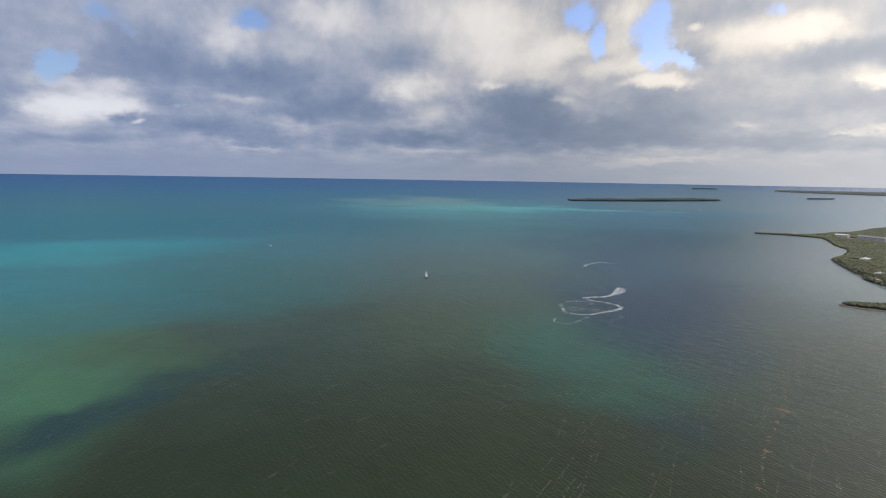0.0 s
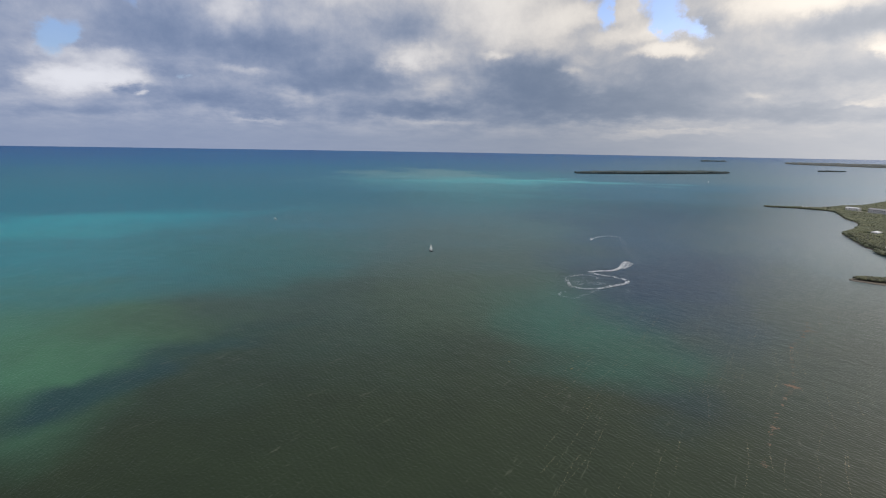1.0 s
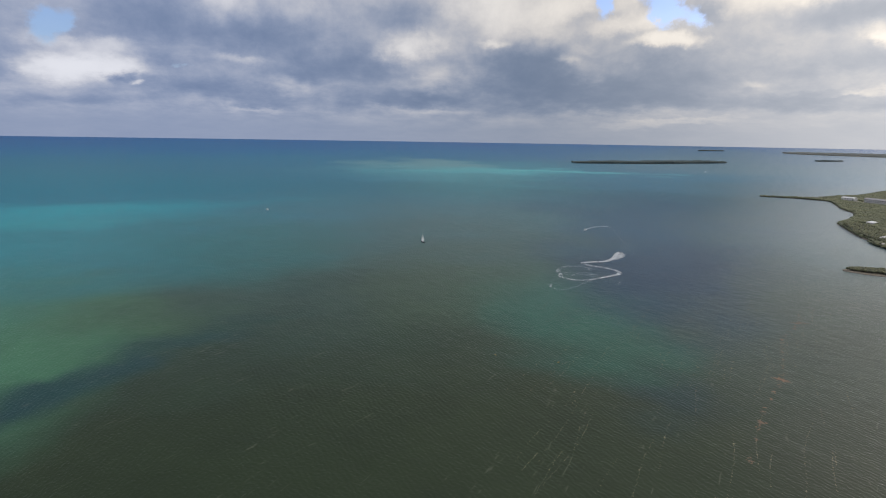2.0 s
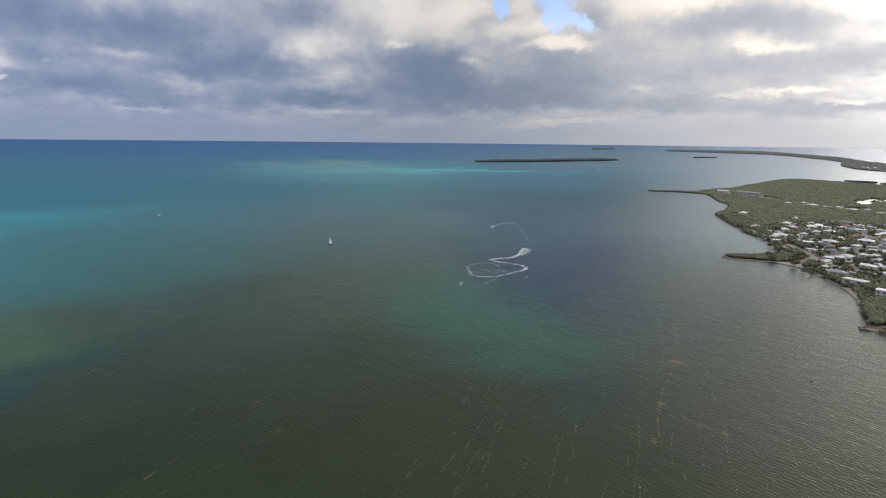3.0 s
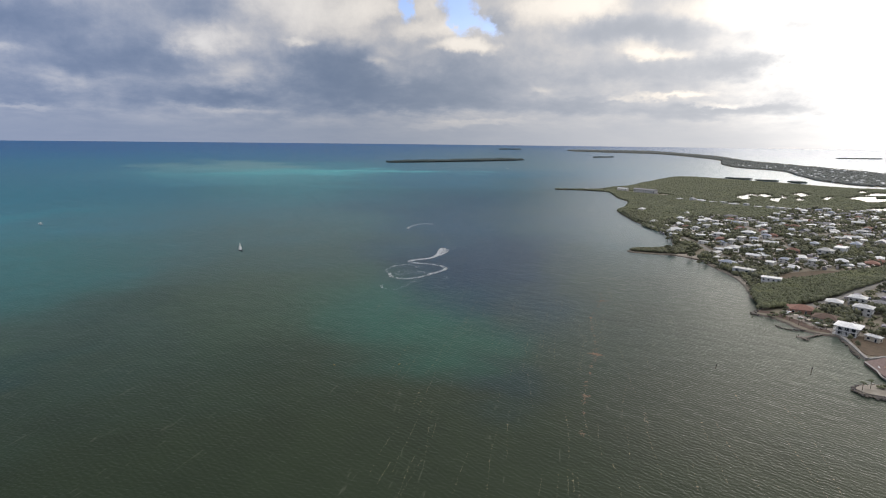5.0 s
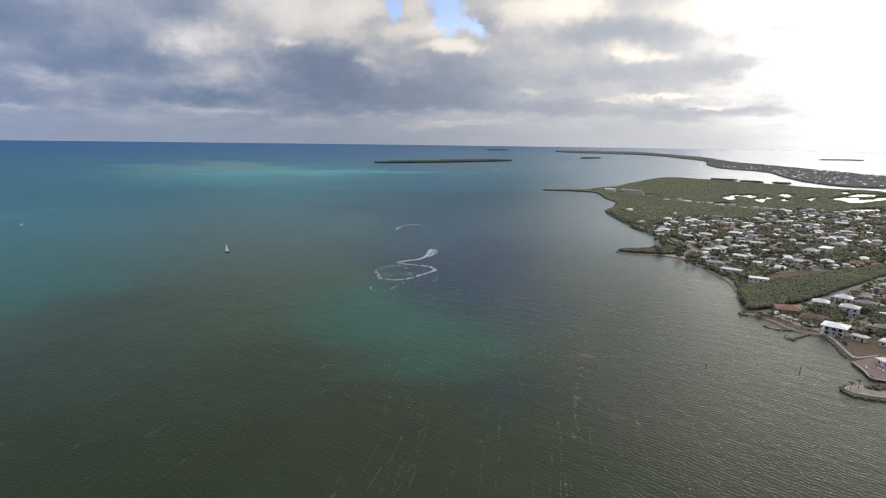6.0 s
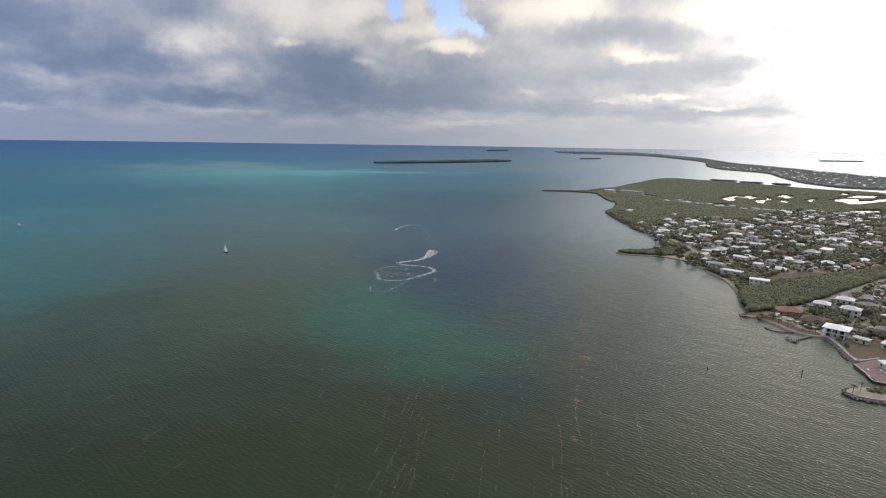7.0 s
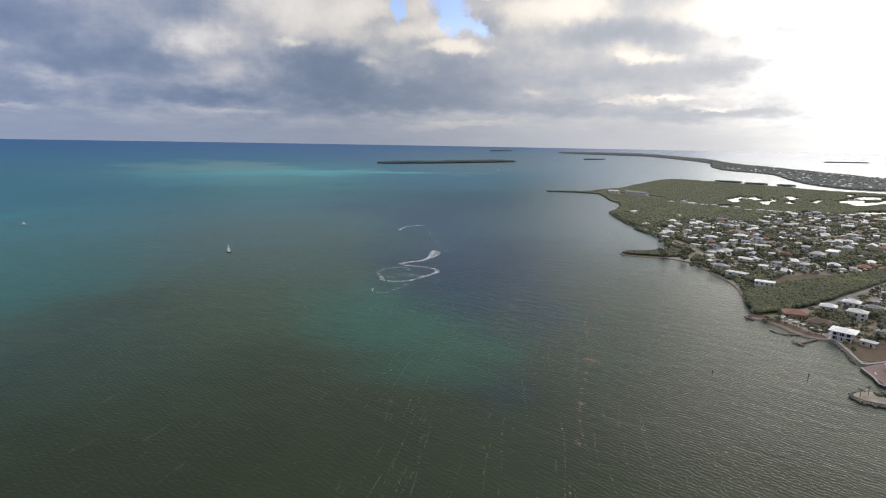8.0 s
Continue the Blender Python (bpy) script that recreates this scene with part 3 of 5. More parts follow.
        f = bm.faces.new([bm.verts.new((x, y, 0.98)) for x, y in line])
        bmesh.ops.triangulate(bm, faces=[f])
        ob = part("pond", bm, pond_mat)
        for p in ob.data.polygons:
            if p.normal.z < 0:
                ob.data.flip_normals()
                break
        tagged(ob, "still bright pool among the mangroves", "pond", kind="structure")
        lines.append(line)
    return lines


POOLS = ponds()


def clump_template(seed, cuts=2):
    bm = bmesh.new()
    bmesh.ops.create_icosphere(bm, subdivisions=cuts, radius=1.0)
    low = [v for v in bm.verts if v.co.z < -0.45]
    bmesh.ops.delete(bm, geom=low, context="VERTS")
    rng = np.random.default_rng(seed)
    for v in bm.verts:
        v.co *= 0.68 + 0.55 * noise.noise(v.co * 2.3 + Vector((seed * 3.7, 0, 0))) + 0.38 * rng.random()
    bm.verts.ensure_lookup_table()
    bm.verts.index_update()
    vs = np.array([v.co[:] for v in bm.verts])
    fs = np.array([[v.index for v in f.verts] for f in bm.faces])
    bm.free()
    return vs, fs


CLUMPS = [clump_template(k) for k in range(1, 7)]
TUFTS = [clump_template(k, 1) for k in range(11, 19)]     # simple ones for far canopies


def scatter(line, spacing, seed, holes=(), keep=1.0, margin=0.0):
    """Loose grid of points inside an outline and outside the holes."""
    rng = np.random.default_rng(seed)
    lo, hi = line.min(0), line.max(0)
    gx, gy = np.meshgrid(np.arange(lo[0], hi[0], spacing), np.arange(lo[1], hi[1], spacing))
    p = np.stack([gx.ravel(), gy.ravel()], 1) + rng.uniform(-0.48, 0.48, (gx.size, 2)) * spacing
    ok = inside(p[:, 0], p[:, 1], line)
    for h in holes:
        ok &= ~inside(p[:, 0], p[:, 1], h)
    ok &= rng.random(len(p)) < keep
    return p[ok]


def wood(name, spots, radius, height, mat, seed, label, category="woods", base=0.9, spread=0.35, shapes=CLUMPS):
    """One canopy of many ragged crowns of leaf, uneven in height."""
    rng = np.random.default_rng(seed)
    allv, allf, start = [], [], 0
    swell = fbm(spots[:, 0] / 60, spots[:, 1] / 60, seed + 50)
    zb = sea_level(np.hypot(spots[:, 0], spots[:, 1])) + base
    for (x, y), s, z0 in zip(spots, swell, zb):
        vs, fs = shapes[rng.integers(len(shapes))]
        r = radius * rng.uniform(1 - spread, 1 + spread)
        h = height * (0.55 + 0.85 * s) * rng.uniform(0.8, 1.2)
        a = rng.uniform(0, 6.28)
        ca, sa = math.cos(a), math.sin(a)
        q = vs * (r, r * rng.uniform(0.8, 1.25), max(h * 0.55, r * 0.5))
        allv.append(np.stack([q[:, 0] * ca - q[:, 1] * sa + x, q[:, 0] * sa + q[:, 1] * ca + y, q[:, 2] + z0 + h * 0.5], 1))
        allf.append(fs + start)
        start += len(vs)
    v, f = np.concatenate(allv), np.concatenate(allf)
    me = bpy.data.meshes.new(name)
    me.vertices.add(len(v))
    me.vertices.foreach_set("co", v.astype(np.float32).ravel())
    me.loops.add(len(f) * 3)
    me.loops.foreach_set("vertex_index", f.astype(np.int32).ravel())
    me.polygons.add(len(f))
    me.polygons.foreach_set("loop_start", np.arange(0, len(f) * 3, 3, dtype=np.int32))
    me.update(calc_edges=True)
    me.materials.append(mat)
    return tagged(new(name, me), label, category, kind="stuff")


def grown(line, k):
    c = line.mean(0)
    return c + (line - c) * k


def plan(*pts):
    return np.array(pts, float)


VILLAGE = plan((495, 705), (601.5, 778.5), (696, 798), (748.5, 754.5), (939, 852), (1080, 765), (1200, 450), (582, 415.5), (484.5, 406.5), (430.5, 393), (402, 387), (393, 420), (414, 495), (450, 525), (445.5, 565.5), (469.5, 612))
SOUTH = plan((321, 321), (354, 318), (408, 334.5), (450, 349.5), (531, 378), (645, 412.5), (780, 225), (495, 90), (375, 165), (339, 225), (318, 240), (336, 264), (322.5, 285))
BELT = plan((328.5, 324), (349.5, 352.5), (367.5, 375), (393, 381), (417, 387), (478.5, 399), (582, 414), (720, 450), (645, 414), (531, 379.5), (408, 337.5), (360, 325.5))
BARE = plan((436.5, 411), (462, 418.5), (498, 418.5), (507, 408), (468, 396), (420, 387), (414, 393))
GREEN = plan((450, 570), (477, 606), (483, 588), (465, 543), (451.5, 528), (426, 549))
north = smooth_line(SHORE_MID[1:] + SHORE_BACK[:9] + [(1350, 720), (1140, 705), (1050, 750), (939, 852), (748.5, 754.5), (696, 798), (601.5, 778.5), (507, 729), (492, 660)], step=8.0)
INN = plan((802.5, 1297.5), (840, 1293), (888, 1143), (849, 1132.5))
LAWN_FAR = plan((637.5, 888), (607.5, 909), (592.5, 894), (615, 877.5))
# low marsh on the near side of each pool
MARSH = []
for q in POOLS:
    away_to = q.mean(0) / np.linalg.norm(q.mean(0))
    MARSH += [q - away_to * 10, q - away_to * 22]
wood("marsh_scrub", np.concatenate([scatter(m, 4.0, 39 + i, [grown(q, 1.04) for q in POOLS]) for i, m in enumerate(MARSH)]), 2.8, 0.5, leafy, 39, "knee-high marsh scrub round the pools", "scrub", spread=0.4, shapes=TUFTS)
wood("mangrove_forest", scatter(north, 3.3, 31, [grown(q, 1.06) for q in POOLS] + MARSH + [INN, LAWN_FAR], 0.99), 3.3, 2.6, leafy, 31, "dense low mangrove woodland with an uneven green canopy", spread=0.45, shapes=TUFTS)
POOL_KEYS = [plan((1318, 996), (1352, 1024), (1400, 1040), (1412, 1022), (1360, 998)), plan((1440, 1050), (1480, 1072), (1500, 1056), (1462, 1036)), plan((1040, 1088), (1058, 1104), (1068, 1098), (1050, 1080)),
             plan((1085, 1062), (1110, 1080), (1116, 1070), (1094, 1052)), plan((1120, 806), (1150, 818), (1190, 806), (1150, 798))]
wood("thicket", np.concatenate([scatter(k, 3.0, 139 + i) for i, k in enumerate(POOL_KEYS)]), 2.6, 2.0, leafy, 139, "low mangrove islets standing in the pools", spread=0.45, shapes=TUFTS)
wood("thicket", scatter(BELT, 1.7, 32), 1.6, 4.2, leafy, 32, "dense belt of dark green coastal trees", spread=0.45)
spit_line = plan((369, 549), (378, 556.5), (402, 550.5), (424.5, 552), (444, 571.5), (450, 540), (423, 522), (405, 525), (385.5, 537))
wood("thicket", scatter(grown(spit_line, 1.06), 1.8, 33), 1.5, 3.2, leafy_dark, 33, "dark scrub on the narrow rocky spit", spread=0.45)
west = plan((447, 576), (481.5, 628.5), (511.5, 694.5), (514.5, 729), (519, 763.5), (556.5, 861), (588, 879), (577.5, 810), (543, 750), (525, 705), (507, 660), (489, 618), (468, 597))
wood("thicket", scatter(west, 2.5, 34), 1.9, 5.0, leafy_dark, 34, "dark shoreline trees along the bay", spread=0.45)
wood("thicket", scatter(GREEN, 3.6, 37, (), 0.4), 1.4, 1.4, leafy, 37, "low scrub on open ground by the lane", spread=0.45)
west2 = plan((321, 321), (336, 331.5), (346.5, 346.5), (372, 381), (390, 411), (399, 438), (405, 459), (415.5, 489), (423, 495), (414, 450), (402, 411), (393, 387), (366, 375), (348, 354), (333, 333))
wood("thicket", scatter(west2, 2.3, 35, (), 0.6), 1.5, 3.4, leafy_dark, 35, "shoreline bushes behind the beach", spread=0.5)
# haze over these woods is painted into their leaf colour
wood("far_woods", scatter(far_line, 9.0, 36, (), 0.85), 6.0, 5.0, leafy_hazed, 36, "distant woods on the long island", spread=0.5, shapes=TUFTS)
point_line = plan((729, 1329), (772.5, 1326), (817.5, 1342.5), (795, 1305), (772.5, 1290), (757.5, 1305))
wood("thicket", scatter(point_line, 4.0, 38, (), 0.5), 2.6, 4.0, leafy_dark, 38, "scattered trees on the low point", spread=0.5)


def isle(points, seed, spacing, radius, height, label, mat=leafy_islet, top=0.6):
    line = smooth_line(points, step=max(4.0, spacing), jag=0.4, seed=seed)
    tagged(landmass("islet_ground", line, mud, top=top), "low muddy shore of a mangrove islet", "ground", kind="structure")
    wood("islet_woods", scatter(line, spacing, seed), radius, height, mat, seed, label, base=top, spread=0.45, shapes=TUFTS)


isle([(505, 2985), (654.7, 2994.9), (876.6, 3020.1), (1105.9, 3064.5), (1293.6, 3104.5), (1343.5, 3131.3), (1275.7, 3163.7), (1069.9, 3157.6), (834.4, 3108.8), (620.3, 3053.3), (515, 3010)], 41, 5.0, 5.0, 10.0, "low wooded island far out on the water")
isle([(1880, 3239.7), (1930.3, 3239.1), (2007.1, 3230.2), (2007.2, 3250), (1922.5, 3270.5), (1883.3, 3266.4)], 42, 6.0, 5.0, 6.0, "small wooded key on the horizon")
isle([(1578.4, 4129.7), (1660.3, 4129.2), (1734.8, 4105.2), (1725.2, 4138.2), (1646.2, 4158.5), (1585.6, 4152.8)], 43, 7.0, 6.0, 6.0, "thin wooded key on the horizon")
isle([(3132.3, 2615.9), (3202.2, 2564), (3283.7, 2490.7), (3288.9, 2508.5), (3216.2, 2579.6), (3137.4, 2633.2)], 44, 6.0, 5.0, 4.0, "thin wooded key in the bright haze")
isle([(1515, 1692), (1536, 1707), (1569, 1644), (1563, 1626), (1545, 1635)], 45, 3.2, 3.0, 5.0, "small mangrove islet in the sound")
isle([(1539, 1584), (1560, 1593), (1578, 1536), (1566, 1521), (1551, 1545)], 46, 3.2, 3.0, 5.0, "small mangrove islet in the sound")
isle([(1575, 1482), (1593, 1494), (1611, 1458), (1599, 1443)], 47, 3.2, 3.0, 5.0, "small mangrove islet in the sound")


def ribbon(name, pts, width, z0, z1, mat, label, category, side=1, step=3.0, jag=0.25, seed=3, closed=False):
    """A strip that follows a line: from its edge at z0 inland (or to both sides) to z1."""
    line = smooth_line(pts, closed=closed, step=step, jag=jag, seed=seed)
    t = np.gradient(line, axis=0)
    nrm = np.stack([-t[:, 1], t[:, 0]], 1) / (np.linalg.norm(t, axis=1, keepdims=True) + 1e-9) * side
    rng = np.random.default_rng(seed)
    w = width * (0.85 + 0.3 * rng.random(len(line)))[:, None]
    a, m, b = line - nrm * w * 0.3, line + nrm * w * 0.25, line + nrm * w
    n = len(line)
    v = [(x, y, z0) for x, y in a] + [(x, y, (z0 + 2 * z1) / 3) for x, y in m] + [(x, y, z1) for x, y in b] + [(x, y, z1 - 1.6) for x, y in b]
    f = []
    for k in range(3):
        for i in range(n - 1):
            q = (k * n + i, k * n + i + 1, (k + 1) * n + i + 1, (k + 1) * n + i)
            f.append(q if side < 0 else q[::-1])
    return tagged(link_mesh(name, v, f, mat, smooth=True), label, category, kind="structure")


ribbon("beach_brown", [(331.5, 270), (327, 273), (323.2, 280.5), (323.2, 288), (324.8, 303), (324.7, 313.5), (321, 318)], 9.5, -0.25, 1.35, wrack, "brown weed-strewn shore bank", "beach", side=-1, step=2.0)
ribbon("beach_pale", [(352.5, 357), (369, 379.5), (387, 409.5), (396, 436.5), (402, 459), (412.5, 486)], 4.5, -0.25, 1.15, sand, "narrow pale sand beach", "beach", side=-1)
ribbon("beach_pale_north", [(412.5, 486), (409.5, 501), (402, 517.5), (384, 531), (370.5, 543)], 1.6, -0.25, 1.0, wrack, "brown sandy shore of the cove", "beach", side=-1)
ribbon("road", [(342, 318), (360, 321.7), (381, 328.5), (412.5, 337.5), (450, 352.5), (526.5, 378), (630, 411)], 6.0, 1.02, 1.02, road_mat, "pale narrow lane beside the green belt", "road", side=-1, jag=0.1)
ribbon("road_north", [(490.5, 621), (478.5, 586.5), (462, 541.5), (450, 513), (456, 477), (495, 450)], 4.5, 1.02, 1.02, road_mat, "pale lane from the bay into the village", "road", side=1, jag=0.1)
ribbon("road_village", [(450, 517.5), (517.5, 558), (600, 582), (705, 594), (840, 603), (990, 615)], 5.0, 1.03, 1.03, road_mat, "pale village street between gardens", "road", side=1, jag=0.1)
ribbon("road_cross", [(495, 427.5), (543, 495), (597, 577.5), (637.5, 660), (690, 750)], 5.0, 1.04, 1.04, road_mat, "pale village street between gardens", "road", side=1, jag=0.1)


def flat_patch(name, pts, z, mat, label, category, thick=0.6, smooth_step=2.0, jag=0.1, seed=5, round_it=True):
    line = smooth_line(pts, step=smooth_step, jag=jag, seed=seed) if round_it else np.array(pts, float)
    bm = bmesh.new()
    f = bm.faces.new([bm.verts.new((x, y, z)) for x, y in line])
    r = bmesh.ops.extrude_face_region(bm, geom=[f])
    for v in r["geom"]:
        if isinstance(v, bmesh.types.BMVert):
            v.co.z -= thick
    bmesh.ops.triangulate(bm, faces=[q for q in bm.faces if len(q.verts) > 4])
    return tagged(part(name, bm, mat), label, category, kind="structure")


flat_patch("field", BARE, 1.06, grass_mat, "bare brown field between gardens and trees", "field")
flat_patch("lawn", [(318.7, 237), (325.5, 247.5), (331.5, 256.5), (339, 264), (354, 258), (369, 246), (354, 231), (333, 230.2)], 1.12, grass_mat, "dry brown lawn behind the seawall", "lawn")
yard_mat = surface("trodden_sand", (0.40, 0.35, 0.30), (0.27, 0.235, 0.20), 0.95, 0.35, bump=0.05, third=(0.17, 0.15, 0.10))
flat_patch("yard_sand", [(339, 270), (335, 279), (335.5, 300), (334.5, 312), (341, 316.5), (348, 304.5), (345, 285), (343.5, 270)], 1.08, yard_mat, "pale sandy yard along the shore houses", "yard")
flat_patch("parking_lot", [(450, 330), (463.5, 343.5), (504, 358.5), (534, 366), (517.5, 339), (469.5, 318)], 1.07, road_mat, "grey gravel parking lot with parked cars", "parking", round_it=False)

# ---------------------------------------------------------------- rocky head, seawall and terrace
def rocks(name, line, width, size, seed, label, z=0.2, per_m=2.2):
    """Riprap: many rough boulders along a line, heaped."""
    rng = np.random.default_rng(seed)
    pts = smooth_line(line, closed=False, step=0.8)
    vs0, fs0 = [], []
    for k in range(5):
        bm = bmesh.new()
        bmesh.ops.create_icosphere(bm, subdivisions=1, radius=1.0)
        for v in bm.verts:
            v.co *= 0.75 + 0.5 * rng.random()
        bm.verts.index_update()
        vs0.append(np.array([v.co[:] for v in bm.verts]))
        fs0.append(np.array([[v.index for v in f.verts] for f in bm.faces]))
        bm.free()
    V, F, start = [], [], 0
    n = int(len(pts) * 0.8 * per_m * width / 2)
    for _ in range(n):
        i = rng.integers(len(pts))
        k = rng.integers(5)
        s = size * rng.uniform(0.5, 1.2)
        off = rng.normal(0, width * 0.3, 2)
        q = vs0[k] * (s, s * rng.uniform(0.7, 1.2), s * 0.7)
        a = rng.uniform(0, 6.28)
        q = np.stack([q[:, 0] * math.cos(a) - q[:, 1] * math.sin(a), q[:, 0] * math.sin(a) + q[:, 1] * math.cos(a), q[:, 2]], 1)
        zz = z + max(0, 0.7 - np.hypot(*off) / width) * rng.random()
        V.append(q + (pts[i, 0] + off[0], pts[i, 1] + off[1], zz))
        F.append(fs0[k] + start)
        start += len(q)
    ob = link_mesh(name, np.concatenate(V).tolist(), np.concatenate(F).tolist(), rock)
    return tagged(ob, label, "rocks", kind="stuff")


head = smooth_line([(268.5, 203.2), (267, 198.7), (271.5, 192.7), (285, 184.5), (322.5, 162), (360, 142.5), (382.5, 157.5), (337.5, 183), (307.5, 196.5), (288, 201.7), (276, 204.7)], step=1.5, jag=0.15, seed=9)
tagged(landmass("ground_head", head, sand, top=1.2, skirt=1.5), "sandy top of the rock-edged breakwater", "ground", kind="structure")
rocks("riprap", [(276, 205.5), (267.7, 204), (265.5, 199.5), (270, 191.2), (285, 182.2), (322.5, 159)], 2.2, 0.75, 61, "dark boulders edging the breakwater", 0.4, 3.0)
rocks("riprap", [(276, 205.5), (288, 202.8), (307.5, 197.4), (337.5, 183.8)], 1.4, 0.6, 62, "dark boulders edging the breakwater", 0.5)
rocks("riprap", [(310.5, 235.5), (316.5, 243), (324, 253.5), (330, 262.5), (333.7, 267.7)], 1.6, 0.6, 63, "dark boulders at the foot of the seawall", 0.2)
rocks("riprap", [(319.5, 316.5), (317.2, 320.2), (321, 323.2), (328.5, 325.5)], 2.6, 0.9, 64, "dark boulders on the shore point", 0.4, 3.0)
rocks("riprap", [(318, 319.5), (313.5, 316.5), (310.5, 312)], 1.2, 0.6, 65, "half-sunk boulders off the point", -0.1, 1.2)
rocks("riprap", [(312, 294.7), (312, 289.5), (314.2, 285.7), (318, 283.5), (324, 281.2)], 0.9, 0.75, 66, "low line of dark stones in the shallows", 0.25, 5.0)
rocks("riprap", [(364.5, 549), (370.5, 544.5), (384, 532.5), (399, 522)], 2.0, 0.8, 67, "dark stones along the spit", 0.2)
rocks("riprap", [(336, 331.5), (346.5, 343.5), (360, 367.5), (378, 393), (393, 426), (403.5, 462), (414, 489)], 1.5, 0.6, 68, "dark stones and stranded weed along the beach", 0.1, 1.2)
rocks("riprap", [(673.5, 1341), (705, 1330.5), (742.5, 1326), (772.5, 1320)], 4.0, 1.4, 69, "long low stone jetty", 0.6, 2.0)


def seawall():
    line = smooth_line([(312.3, 231.9), (317.4, 240), (324.6, 250.5), (330.3, 259.5), (334.5, 267.3)], closed=False, step=1.2)
    t = np.gradient(line, axis=0)
    nrm = np.stack([-t[:, 1], t[:, 0]], 1) / np.linalg.norm(t, axis=1, keepdims=True)
    prof = [(-0.9, -1.0), (-0.9, 1.45), (-0.75, 1.6), (0.75, 1.6), (0.9, 1.45), (0.9, -1.0)]
    v, f = [], []
    for (x, y), (nx, ny) in zip(line, nrm):
        v += [(x + nx * a, y + ny * a, z) for a, z in prof]
    m = len(prof)
    for i in range(len(line) - 1):
        f += [(i * m + k, i * m + k + 1, (i + 1) * m + k + 1, (i + 1) * m + k) for k in range(m - 1)]
    f += [tuple(range(m)), tuple(range((len(line) - 1) * m, len(line) * m))[::-1]]
    tagged(link_mesh("seawall", v, f, concrete), "curved pale concrete seawall with a flat top", "seawall", kind="structure")
    bm = bmesh.new()
    box(bm, 312.8, 329.2, 230.4, 231.9, 0.9, 1.75, 0.08)
    tagged(part("garden_wall", bm, concrete), "low pale garden wall beside the terrace", "wall", kind="structure")


seawall()
TERRACE = [(306, 228.6), (294.6, 206.1), (339, 183), (360, 198), (339, 230.1), (321, 230.2)]
flat_patch("terrace", TERRACE, 1.35, paver, "rosy paved waterside terrace", "terrace", thick=2.4, round_it=False)
ribbon("terrace_edge", [(339, 183), (316.5, 194.4), (294.6, 206.1), (300, 217.5), (306, 228.6)], 0.9, 1.42, 1.42, concrete, "pale concrete edge of the terrace", "kerb", side=-1, step=1.5, jag=0.0)


# ---------------------------------------------------------------- houses
def roof_mesh(w, d, z, rise, hip, over=0.6):
    """A hipped or gabled roof with eaves and thickness."""
    bm = bmesh.new()
    x, y = w / 2 + over, d / 2 + over
    cut = min(x, y) * (1.0 if hip else 0.0)
    long_x = x >= y
    eave = [bm.verts.new((sx * x, sy * y, z)) for sx, sy in ((-1, -1), (1, -1), (1, 1), (-1, 1))]
    low = [bm.verts.new((sx * x, sy * y, z - 0.22)) for sx, sy in ((-1, -1), (1, -1), (1, 1), (-1, 1))]
    if long_x:
        r = [bm.verts.new((-(x - cut), 0, z + rise)), bm.verts.new((x - cut + 0.01, 0, z + rise))]
        faces = [(eave[0], eave[1], r[1], r[0]), (eave[2], eave[3], r[0], r[1]), (eave[1], eave[2], r[1]), (eave[3], eave[0], r[0])]
    else:
        r = [bm.verts.new((0, -(y - cut), z + rise)), bm.verts.new((0, y - cut + 0.01, z + rise))]
        faces = [(eave[1], eave[2], r[1], r[0]), (eave[3], eave[0], r[0], r[1]), (eave[0], eave[1], r[0]), (eave[2], eave[3], r[1])]
    for f in faces:
        bm.faces.new(f)
    for i in range(4):
        j = (i + 1) % 4
        bm.faces.new((low[i], low[j], eave[j], eave[i]))
    bm.faces.new(low[::-1])
    return bm


